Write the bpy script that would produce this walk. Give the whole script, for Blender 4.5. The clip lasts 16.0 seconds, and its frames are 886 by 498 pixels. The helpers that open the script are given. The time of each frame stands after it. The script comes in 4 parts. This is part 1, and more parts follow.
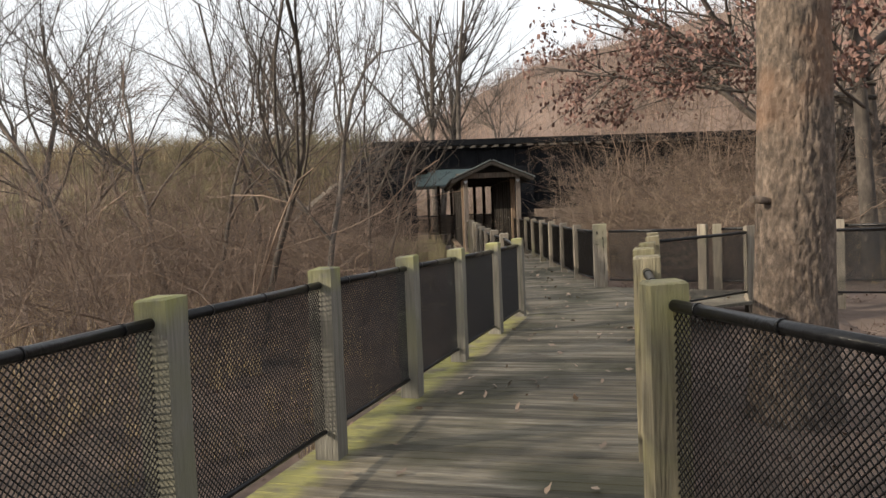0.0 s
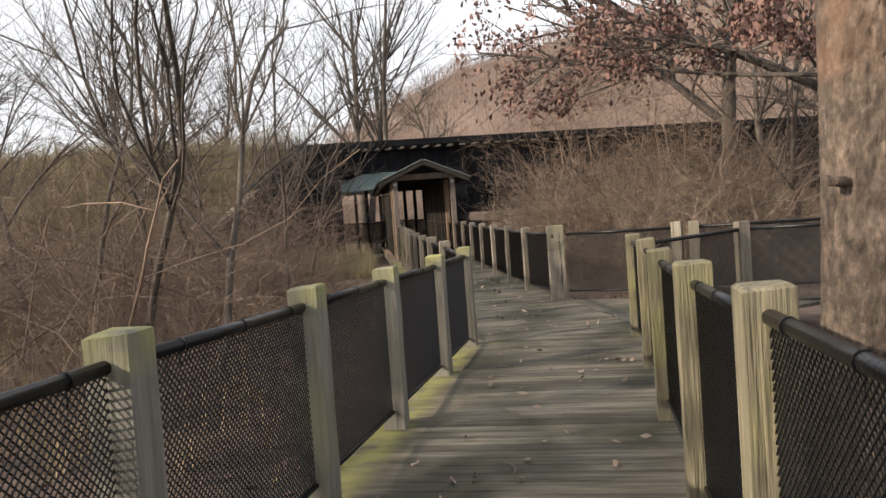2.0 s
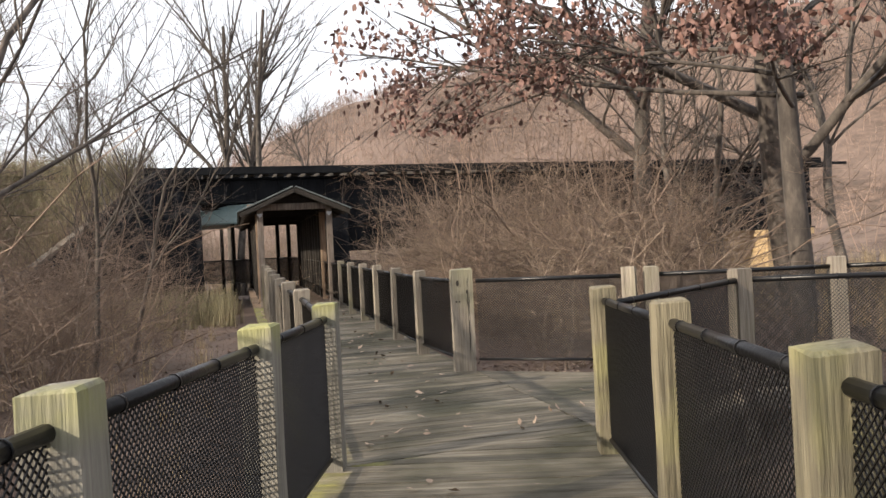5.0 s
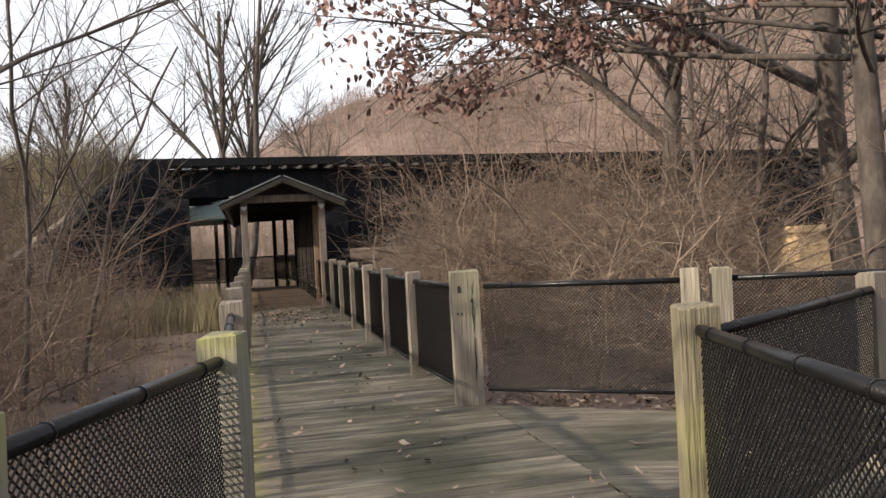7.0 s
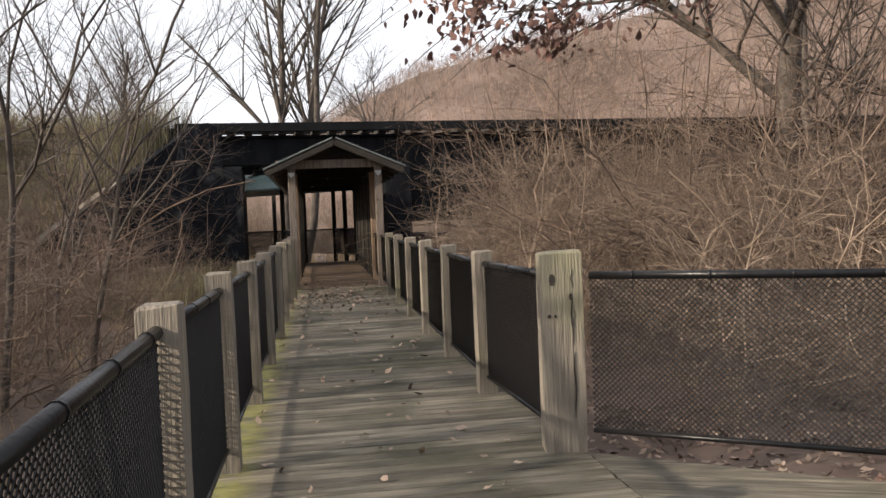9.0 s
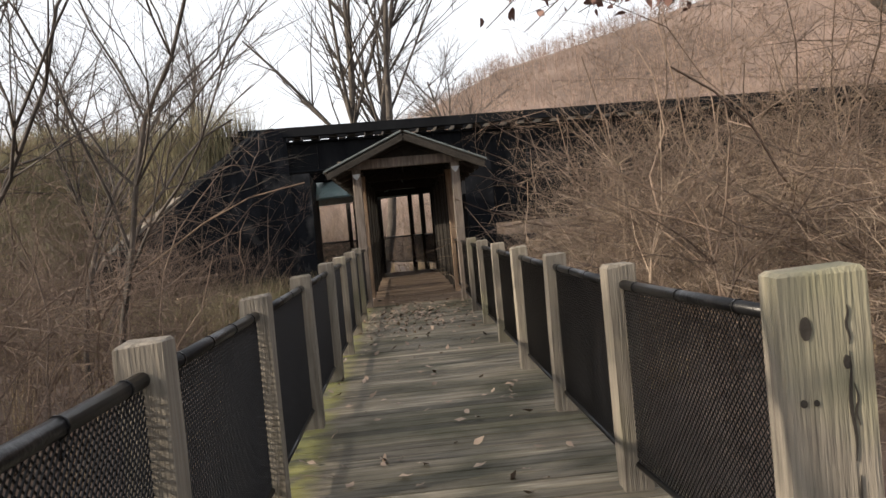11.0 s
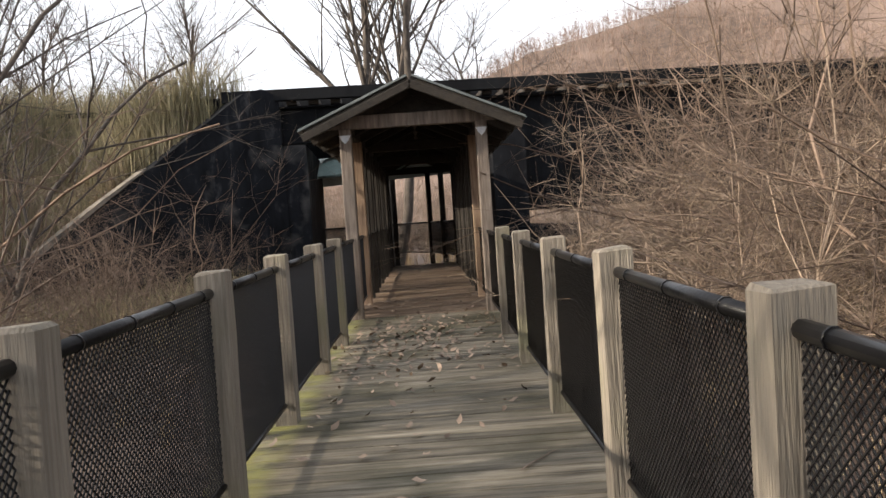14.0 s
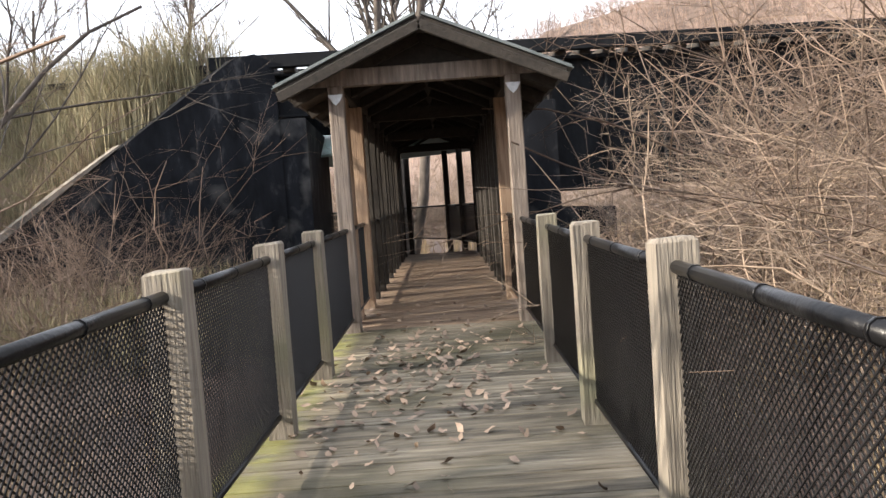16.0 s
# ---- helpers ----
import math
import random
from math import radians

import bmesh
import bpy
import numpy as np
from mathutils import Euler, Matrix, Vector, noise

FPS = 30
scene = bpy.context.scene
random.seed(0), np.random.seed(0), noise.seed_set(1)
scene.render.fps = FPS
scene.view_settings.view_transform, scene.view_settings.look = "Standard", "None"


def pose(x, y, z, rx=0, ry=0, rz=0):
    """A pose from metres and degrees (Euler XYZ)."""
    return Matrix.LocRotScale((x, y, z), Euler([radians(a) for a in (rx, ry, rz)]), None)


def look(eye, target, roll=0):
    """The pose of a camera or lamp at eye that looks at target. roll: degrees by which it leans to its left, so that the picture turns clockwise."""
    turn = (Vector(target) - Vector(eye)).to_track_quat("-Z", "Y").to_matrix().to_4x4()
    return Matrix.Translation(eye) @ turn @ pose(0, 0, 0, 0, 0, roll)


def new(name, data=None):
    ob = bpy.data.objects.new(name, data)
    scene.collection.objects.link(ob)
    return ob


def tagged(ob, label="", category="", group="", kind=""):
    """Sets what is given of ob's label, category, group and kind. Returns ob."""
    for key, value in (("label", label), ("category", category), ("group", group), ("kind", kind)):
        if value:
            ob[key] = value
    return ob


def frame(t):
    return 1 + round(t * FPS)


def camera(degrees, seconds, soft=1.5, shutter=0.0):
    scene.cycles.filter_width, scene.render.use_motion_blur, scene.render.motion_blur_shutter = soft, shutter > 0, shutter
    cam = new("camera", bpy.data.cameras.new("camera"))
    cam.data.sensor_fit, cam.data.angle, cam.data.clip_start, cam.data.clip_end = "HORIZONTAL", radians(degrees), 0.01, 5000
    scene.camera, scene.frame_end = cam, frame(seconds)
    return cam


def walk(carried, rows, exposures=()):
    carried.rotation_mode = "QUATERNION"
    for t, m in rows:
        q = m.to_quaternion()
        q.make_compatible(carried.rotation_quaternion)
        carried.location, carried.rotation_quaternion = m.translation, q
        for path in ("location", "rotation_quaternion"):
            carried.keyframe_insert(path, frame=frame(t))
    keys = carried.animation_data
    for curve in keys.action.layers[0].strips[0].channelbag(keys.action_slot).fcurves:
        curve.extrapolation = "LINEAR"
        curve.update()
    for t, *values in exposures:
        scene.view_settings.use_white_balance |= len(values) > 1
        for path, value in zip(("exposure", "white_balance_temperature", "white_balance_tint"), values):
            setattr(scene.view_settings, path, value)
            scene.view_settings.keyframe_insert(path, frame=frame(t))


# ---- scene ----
cam = camera(57.9, 16.0)
PATH = [
    (0, (-0.022, 1.351, 1.512), (0.015, 3.349, 1.418), -2.3),
    (0.5, (0.045, 2.03, 1.54), (0.129, 4.026, 1.459), -2.5),
    (1, (-0.009, 2.575, 1.492), (0.131, 4.568, 1.395), -2.4),
    (1.5, (0.045, 3.164, 1.491), (0.221, 5.154, 1.4), -4.1),
    (2, (0.084, 3.772, 1.478), (0.292, 5.759, 1.39), -4.2),
    (2.5, (0.226, 4.347, 1.453), (0.543, 6.319, 1.348), -5.0),
    (3, (0.284, 4.928, 1.415), (0.6, 6.901, 1.332), -3.8),
    (3.5, (0.411, 5.478, 1.429), (0.772, 7.442, 1.317), -4.2),
    (4, (0.524, 5.972, 1.443), (0.95, 7.925, 1.394), -3.6),
    (4.2, (0.53, 6.25, 1.425), (1.043, 8.183, 1.417), -2.4),
    (6.3, (1.157, 8.634, 1.42), (1.63, 10.577, 1.413), -3.8),
    (6.5, (1.218, 8.829, 1.4), (1.706, 10.769, 1.381), -3.5),
    (7, (1.344, 9.376, 1.388), (1.818, 11.319, 1.379), -2.9),
    (7.5, (1.455, 9.945, 1.357), (1.954, 11.881, 1.347), -3.0),
    (8, (1.601, 10.498, 1.402), (2.048, 12.447, 1.386), -3.8),
    (8.5, (1.686, 11.065, 1.384), (2.074, 13.027, 1.344), -3.2),
    (9, (1.781, 11.606, 1.35), (2.088, 13.581, 1.286), -2.3),
    (9.5, (1.87, 12.195, 1.376), (2.164, 14.173, 1.314), -3.4),
    (10, (1.969, 12.841, 1.354), (2.196, 14.827, 1.311), -3.5),
    (10.2, (1.968, 12.997, 1.377), (2.138, 14.989, 1.329), -5.2),
    (12.3, (2.089, 15.699, 1.342), (2.108, 17.698, 1.302), -3.5),
    (12.5, (2.109, 15.945, 1.347), (2.184, 17.943, 1.306), -3.8),
    (13, (2.223, 16.551, 1.345), (2.358, 18.545, 1.292), -4.4),
    (13.5, (2.224, 17.168, 1.357), (2.287, 19.167, 1.31), -4.2),
    (14, (2.266, 17.749, 1.324), (2.304, 19.747, 1.253), -3.9),
    (14.5, (2.205, 18.307, 1.361), (2.183, 20.305, 1.272), -4.9),
    (15, (2.266, 18.957, 1.347), (2.239, 20.955, 1.261), -4.8),
    (15.5, (2.254, 19.529, 1.346), (2.235, 21.526, 1.243), -4.6),
    (16, (2.296, 20.097, 1.345), (2.286, 22.094, 1.233), -4.1),
]
EXPOSURES = [(0.0, 0.48, 6500, 10), (2.0, 0.56, 6480, 12), (4.0, 0.88, 6400, 12), (6.5, 0.57, 6420, 13), (9.0, 0.57, 6420, 13), (12.5, 0.70, 6450, 11), (14.0, 0.86, 6380, 12), (15.3, 0.98, 6280, 12), (16.0, 1.54, 6180, 12)]
walk(cam, [(t, look(eye, target, roll)) for t, eye, target, roll in PATH], EXPOSURES)

# ---- light ----
SUN_TO = Vector((0.94, 0.27, -0.42)).normalized()
world = bpy.data.worlds.new("sky")
scene.world = world
world.use_nodes = True
wn = world.node_tree.nodes
sky = wn.new("ShaderNodeTexSky")
sky.sky_type, sky.sun_disc = "NISHITA", False
sky.sun_elevation = math.asin(-SUN_TO.z)
sky.sun_rotation = math.atan2(-SUN_TO.x, -SUN_TO.y)
sky.air_density, sky.dust_density, sky.ozone_density = 1.0, 3.5, 1.0
haze = wn.new("ShaderNodeMix")
haze.data_type = "RGBA"
haze.inputs[0].default_value = 0.74
haze.inputs[7].default_value = (11.6, 11.8, 12.0, 1)
world.node_tree.links.new(sky.outputs[0], haze.inputs[6])
world.node_tree.links.new(haze.outputs[2], wn["Background"].inputs[0])
wn["Background"].inputs[1].default_value = 0.086
sun = new("sun", bpy.data.lights.new("sun", "SUN"))
sun.data.energy, sun.data.angle, sun.data.color = 5.0, radians(0.8), (1.0, 0.87, 0.68)
sun.rotation_mode = "QUATERNION"
sun.rotation_quaternion = SUN_TO.to_track_quat("-Z", "Y")
sun.location = (-20, -10, 30)


# ---- materials ----
def surface(name, stops, scale, rough=0.8, bump=0.3, stretch=(1, 1, 1), second=None, metal=0.0, vary=0.0, island=False, detail=8.0, gloss=0.5):
    """A node material: noise-driven colour ramp with fine grain, bump and, on request, a second colour in patches."""
    m = bpy.data.materials.new(name)
    m.use_nodes = True
    n, l = m.node_tree.nodes, m.node_tree.links
    bsdf = n["Principled BSDF"]
    bsdf.inputs["Roughness"].default_value = rough
    bsdf.inputs["Metallic"].default_value = metal
    bsdf.inputs["Specular IOR Level"].default_value = gloss
    co = n.new("ShaderNodeTexCoord")
    mp = n.new("ShaderNodeMapping")
    mp.inputs["Scale"].default_value = stretch
    own = n.new("ShaderNodeObjectInfo")
    place = n.new("ShaderNodeVectorMath")
    l.new(co.outputs["Object"], place.inputs[0])
    l.new(own.outputs["Location"], place.inputs[1])
    l.new(place.outputs[0], mp.inputs[0])
    tex = n.new("ShaderNodeTexNoise")
    tex.inputs["Scale"].default_value, tex.inputs["Detail"].default_value = scale, detail
    tex.inputs["Roughness"].default_value = 0.65
    l.new(mp.outputs[0], tex.inputs["Vector"])
    ramp = n.new("ShaderNodeValToRGB")
    while len(ramp.color_ramp.elements) < len(stops):
        ramp.color_ramp.elements.new(0.5)
    for e, (p, c) in zip(ramp.color_ramp.elements, stops):
        e.position, e.color = p, (*c, 1)
    l.new(tex.outputs[0], ramp.inputs[0])
    out = ramp.outputs[0]
    if second:
        colour, size, low, high, axis = second
        t2 = n.new("ShaderNodeTexNoise")
        t2.inputs["Scale"].default_value, t2.inputs["Detail"].default_value = size, 4
        l.new(n.new("ShaderNodeNewGeometry").outputs["Position"], t2.inputs["Vector"])
        r2 = n.new("ShaderNodeMapRange")
        r2.inputs[1].default_value, r2.inputs[2].default_value = low, high
        l.new(t2.outputs[0], r2.inputs[0])
        mix = n.new("ShaderNodeMix")
        mix.data_type = "RGBA"
        l.new(r2.outputs[0], mix.inputs[0])
        l.new(out, mix.inputs[6])
        mix.inputs[7].default_value = (*colour, 1)
        out = mix.outputs[2]
    if vary:
        if island:
            src = n.new("ShaderNodeNewGeometry").outputs["Random Per Island"]
        else:
            src = n.new("ShaderNodeObjectInfo").outputs["Random"]
        rr = n.new("ShaderNodeMapRange")
        rr.inputs[3].default_value, rr.inputs[4].default_value = 1 - vary, 1 + vary
        l.new(src, rr.inputs[0])
        hs = n.new("ShaderNodeHueSaturation")
        l.new(rr.outputs[0], hs.inputs["Value"])
        l.new(out, hs.inputs["Color"])
        out = hs.outputs[0]
    l.new(out, bsdf.inputs["Base Color"])
    if bump:
        fine = n.new("ShaderNodeTexNoise")
        fine.inputs["Scale"].default_value, fine.inputs["Detail"].default_value = scale * 2.2, 6
        l.new(mp.outputs[0], fine.inputs["Vector"])
        bp = n.new("ShaderNodeBump")
        bp.inputs["Strength"].default_value, bp.inputs["Distance"].default_value = bump, 0.02
        l.new(fine.outputs[0], bp.inputs["Height"])
        l.new(bp.outputs[0], bsdf.inputs["Normal"])
    return m


def add_moss_ends(m, colour, start, end, axis=0):
    """Moss that has grown in from one end of each board."""
    n, l = m.node_tree.nodes, m.node_tree.links
    bsdf = n["Principled BSDF"]
    src = bsdf.inputs["Base Color"].links[0].from_socket
    co = n.new("ShaderNodeTexCoord")
    sep = n.new("ShaderNodeSeparateXYZ")
    l.new(co.outputs["Object"], sep.inputs[0])
    rng = n.new("ShaderNodeMapRange")
    rng.inputs[1].default_value, rng.inputs[2].default_value = start, end
    l.new(sep.outputs[axis], rng.inputs[0])
    tex = n.new("ShaderNodeTexNoise")
    tex.inputs["Scale"].default_value, tex.inputs["Detail"].default_value = 5.0, 6
    info = n.new("ShaderNodeObjectInfo")
    shift = n.new("ShaderNodeVectorMath")
    l.new(co.outputs["Object"], shift.inputs[0])
    l.new(info.outputs["Location"], shift.inputs[1])
    l.new(shift.outputs[0], tex.inputs["Vector"])
    r2 = n.new("ShaderNodeMapRange")
    r2.inputs[1].default_value, r2.inputs[2].default_value = 0.32, 0.55
    l.new(tex.outputs[0], r2.inputs[0])
    mul = n.new("ShaderNodeMath")
    mul.operation = "MULTIPLY"
    l.new(rng.outputs[0], mul.inputs[0])
    l.new(r2.outputs[0], mul.inputs[1])
    mix = n.new("ShaderNodeMix")
    mix.data_type = "RGBA"
    l.new(mul.outputs[0], mix.inputs[0])
    l.new(src, mix.inputs[6])
    mix.inputs[7].default_value = (*colour, 1)
    l.new(mix.outputs[2], bsdf.inputs["Base Color"])


# Second colour: stains together with dappled tree shadows painted in as dark patches.
PLANK = surface("weathered_plank", [(0.30, (0.033, 0.028, 0.020)), (0.46, (0.125, 0.107, 0.078)), (0.60, (0.20, 0.175, 0.132)), (0.74, (0.33, 0.294, 0.228))], 6, 0.85, 0.8, (0.22, 2.4, 2), ((0.050, 0.046, 0.026), 1.0, 0.45, 0.63, 0), vary=0.40)
SIDE_PLANK = surface("weathered_side_plank", [(0.28, (0.035, 0.031, 0.024)), (0.5, (0.105, 0.093, 0.072)), (0.72, (0.20, 0.178, 0.140))], 9, 0.85, 0.5, (0.22, 3.2, 2), ((0.050, 0.048, 0.030), 0.9, 0.50, 0.68, 0), vary=0.22)
add_moss_ends(PLANK, (0.20, 0.19, 0.060), -0.74, -0.88)
POST = surface("grey_post_wood", [(0.25, (0.085, 0.073, 0.058)), (0.42, (0.165, 0.143, 0.115)), (0.58, (0.225, 0.196, 0.158)), (0.78, (0.33, 0.290, 0.238))], 14, 0.85, 0.6, (2.6, 2.6, 0.14), ((0.19, 0.18, 0.115), 1.3, 0.52, 0.72, 0), vary=0.14)
POST_MOSS = surface("mossy_post_wood", [(0.25, (0.060, 0.052, 0.034)), (0.42, (0.14, 0.122, 0.080)), (0.58, (0.215, 0.188, 0.124)), (0.78, (0.33, 0.29, 0.195))], 14, 0.85, 0.6, (2.6, 2.6, 0.14), ((0.25, 0.235, 0.105), 2.2, 0.50, 0.70, 0), vary=0.14)
POST_CAP = surface("grey_post_wood_mossy_top", [(0.25, (0.075, 0.070, 0.060)), (0.42, (0.14, 0.131, 0.111)), (0.58, (0.19, 0.178, 0.150)), (0.78, (0.28, 0.262, 0.222))], 14, 0.85, 0.5, (2.6, 2.6, 0.14), ((0.17, 0.165, 0.11), 1.3, 0.56, 0.74, 0), vary=0.14)
add_moss_ends(POST_CAP, (0.26, 0.26, 0.085), 1.40, 1.60, 2)
# Orange-brown copy with warm sunlight on the inner boards painted into the colour.
SUNLIT_TIMBER = surface("sunlit_shelter_timber", [(0.28, (0.15, 0.095, 0.06)), (0.5, (0.31, 0.215, 0.145)), (0.75, (0.42, 0.31, 0.22))], 10, 0.8, 0.4, (2.5, 2.5, 0.2), vary=0.12)
GREYTIMBER = surface("grey_brown_shelter_timber", [(0.28, (0.085, 0.068, 0.055)), (0.5, (0.19, 0.155, 0.128)), (0.75, (0.30, 0.25, 0.208))], 10, 0.8, 0.5, (2.5, 2.5, 0.2), vary=0.12)
ROOFING = surface("weathered_roof_edge", [(0.3, (0.07, 0.085, 0.085)), (0.7, (0.15, 0.17, 0.17))], 6, 0.6, 0.1)
# Near-black with the shelter's inner shade put in; also knots, cracks and sleepers.
DARK_AND_SHADED_WOOD = surface("dark_and_shaded_board", [(0.3, (0.011, 0.009, 0.007)), (0.7, (0.034, 0.027, 0.021))], 8, 0.85, 0.4, (2, 0.3, 2), vary=0.2)
VINYL = surface("black_vinyl", [(0.3, (0.004, 0.004, 0.005)), (0.7, (0.011, 0.011, 0.012))], 20, 0.32, 0.15, gloss=0.28)
STEEL = surface("black_girder_steel", [(0.3, (0.004, 0.0045, 0.006)), (0.6, (0.010, 0.011, 0.013)), (0.8, (0.028, 0.022, 0.018))], 3, 0.85, 0.3, (1, 1, 0.35), gloss=0.12)
# Near-black concrete with paler grey patches.
BLACK_CONCRETE = surface("near_black_concrete", [(0.3, (0.004, 0.0045, 0.006)), (0.58, (0.011, 0.012, 0.015)), (0.80, (0.075, 0.075, 0.078))], 2.6, 0.85, 0.5, (1, 1, 0.4), ((0.09, 0.088, 0.085), 1.1, 0.60, 0.80, 0), gloss=0.1)
COPING = surface("worn_concrete", [(0.3, (0.07, 0.062, 0.054)), (0.7, (0.22, 0.19, 0.155))], 5, 0.9, 0.6, second=((0.06, 0.055, 0.048), 0.9, 0.52, 0.66, 0))
STONE = surface("ochre_sandstone", [(0.3, (0.26, 0.175, 0.085)), (0.7, (0.50, 0.37, 0.21))], 3, 0.9, 0.5, vary=0.15)
TEAL = surface("teal_metal_roof", [(0.3, (0.20, 0.30, 0.29)), (0.7, (0.33, 0.43, 0.42))], 4, 0.45, 0.05)
ZINC = surface("galvanised_bracket", [(0.3, (0.35, 0.36, 0.37)), (0.7, (0.55, 0.56, 0.57))], 20, 0.4, 0.1, metal=0.7)
BARK = surface("oak_bark", [(0.3, (0.030, 0.024, 0.020)), (0.5, (0.095, 0.072, 0.056)), (0.72, (0.22, 0.168, 0.132))], 12, 0.95, 1.0, (1.3, 1.3, 0.7), ((0.17, 0.098, 0.062), 1.1, 0.54, 0.70, 0))
BARE = surface("grey_bark", [(0.3, (0.030, 0.025, 0.022)), (0.5, (0.068, 0.057, 0.049)), (0.75, (0.14, 0.118, 0.100))], 6, 0.95, 0.5, (1, 1, 0.4), vary=0.2)
TWIG = surface("tan_twigs", [(0.3, (0.12, 0.086, 0.062)), (0.7, (0.34, 0.262, 0.197))], 0.9, 0.9, 0.0, vary=0.5, island=True)
TWIG_DARK = surface("brown_twigs", [(0.3, (0.075, 0.054, 0.042)), (0.7, (0.225, 0.161, 0.122))], 0.9, 0.9, 0.0, vary=0.35, island=True)
STRAW = surface("dry_grass", [(0.3, (0.22, 0.165, 0.095)), (0.7, (0.46, 0.36, 0.22))], 0.8, 0.9, 0.0, vary=0.3, island=True)
GREEN = surface("olive_grass", [(0.3, (0.10, 0.093, 0.050)), (0.5, (0.19, 0.168, 0.098)), (0.75, (0.36, 0.30, 0.19))], 0.6, 0.9, 0.0, vary=0.3, island=True)
LEAF = surface("brown_oak_leaf", [(0.3, (0.080, 0.042, 0.037)), (0.7, (0.22, 0.125, 0.102))], 2.0, 0.75, 0.0, vary=0.4, island=True)
LITTER = surface("curled_dead_leaf", [(0.3, (0.15, 0.105, 0.078)), (0.7, (0.40, 0.305, 0.23))], 3.0, 0.8, 0.0, vary=0.45, island=True)
SHELTER_PLANK = surface("brown_shelter_plank", [(0.30, (0.075, 0.050, 0.034)), (0.5, (0.20, 0.140, 0.095)), (0.74, (0.34, 0.25, 0.175))], 6, 0.85, 0.8, (0.22, 2.4, 2), vary=0.3)
# Darker copy of the dead leaf colour, with shade under the brush put in.
SHADED_LEAF = surface("shaded_dead_leaf", [(0.3, (0.060, 0.038, 0.030)), (0.7, (0.20, 0.13, 0.105))], 3.0, 0.85, 0.0, vary=0.5, island=True)
EARTH = surface("leaf_strewn_earth", [(0.3, (0.035, 0.025, 0.019)), (0.5, (0.085, 0.057, 0.042)), (0.7, (0.17, 0.115, 0.087))], 1.1, 0.95, 0.8, second=((0.165, 0.118, 0.095), 0.05, 0.42, 0.6, 0), detail=12)
FAR = surface("far_bare_wood", [(0.3, (0.165, 0.118, 0.095)), (0.7, (0.31, 0.222, 0.180))], 0.05, 0.95, 0.0, vary=0.55, island=True)


# ---- building helpers ----
def mesh_from(name, verts, faces, mat):
    """A mesh from arrays of points and of equal-sided faces."""
    verts, faces = np.asarray(verts, dtype=np.float32), np.asarray(faces, dtype=np.int32)
    me = bpy.data.meshes.new(name)
    me.vertices.add(len(verts))
    me.vertices.foreach_set("co", verts.ravel())
    k = faces.shape[1]
    me.loops.add(faces.size)
    me.loops.foreach_set("vertex_index", faces.ravel())
    me.polygons.add(len(faces))
    me.polygons.foreach_set("loop_start", np.arange(0, faces.size, k, dtype=np.int32))
    me.update(calc_edges=True)
    me.materials.append(mat)
    return me


def part(name, data, material, parent, label=""):
    """Links a bmesh or a mesh as one object under a thing or a part."""
    if isinstance(data, bmesh.types.BMesh):
        me = bpy.data.meshes.new(name)
        data.to_mesh(me)
        data.free()
        me.materials.append(material)
        data = me
    ob = new(name, data)
    if parent is not None:
        ob.parent = parent
    return tagged(ob, label)


def empty(name, label, category, group="", kind="", at=(0, 0, 0)):
    ob = new(name)
    ob.location = at
    return tagged(ob, label, category, group, kind)


def block(bm, size, m=None, bevel=0.008):
    """Adds a bevelled box, centred on the origin and then moved by m."""
    hx, hy, hz = size[0] / 2, size[1] / 2, size[2] / 2
    b = min(bevel, hx * 0.4, hy * 0.4, hz * 0.4)
    m = m or Matrix()
    rings = []
    for z, d in ((-hz, b), (-hz + b, 0), (hz - b, 0), (hz, b)):
        ring = []
        for sx, sy in ((-1, -1), (1, -1), (1, 1), (-1, 1)):
            ring.append(bm.verts.new(m @ Vector((sx * (hx - d), sy * (hy - d), z))))
        rings.append(ring)
    for a, c in zip(rings, rings[1:]):
        for i in range(4):
            bm.faces.new((a[i], a[(i + 1) % 4], c[(i + 1) % 4], c[i]))
    bm.faces.new(rings[0][::-1])
    bm.faces.new(rings[-1])
    return bm


def bar(a, b, w, h, roll=0.0, bevel=0.006):
    """The pose and size of a box whose length runs from a to b."""
    a, b = Vector(a), Vector(b)
    d = b - a
    q = d.to_track_quat("Y", "Z").to_matrix().to_4x4()
    return (w, d.length, h), Matrix.Translation((a + b) / 2) @ q @ pose(0, 0, 0, 0, roll, 0)


def tube(bm, a, b, r, sides=8):
    a, b = Vector(a), Vector(b)
    q = (b - a).to_track_quat("Z", "Y").to_matrix()
    rings = []
    for p in (a, b):
        rings.append([bm.verts.new(p + q @ Vector((r * math.cos(t * 2 * math.pi / sides), r * math.sin(t * 2 * math.pi / sides), 0))) for t in range(sides)])
    for i in range(sides):
        f = bm.faces.new((rings[0][i], rings[0][(i + 1) % sides], rings[1][(i + 1) % sides], rings[1][i]))
        f.smooth = True
    bm.faces.new(rings[0][::-1])
    bm.faces.new(rings[1])
    return bm


def prism(bm, ring, depth):
    """Extrudes a ring of points by a vector."""
    a = [bm.verts.new(p) for p in ring]
    b = [bm.verts.new(Vector(p) + Vector(depth)) for p in ring]
    bm.faces.new(a)
    bm.faces.new(b[::-1])
    n = len(a)
    for i in range(n):
        bm.faces.new((a[i], b[i], b[(i + 1) % n], a[(i + 1) % n]))
    bmesh.ops.recalc_face_normals(bm, faces=bm.faces[:])
    return bm


# ---- the plan ----
A_DIR = Vector((0.3040, 1.0, 0)).normalized()
A_SIDE = Vector((A_DIR.y, -A_DIR.x, 0))
DECK_L, DECK_R = 1.12, 3.06


def a_left(y):
    return 1.324 + 0.3059 * (y - 12.635)


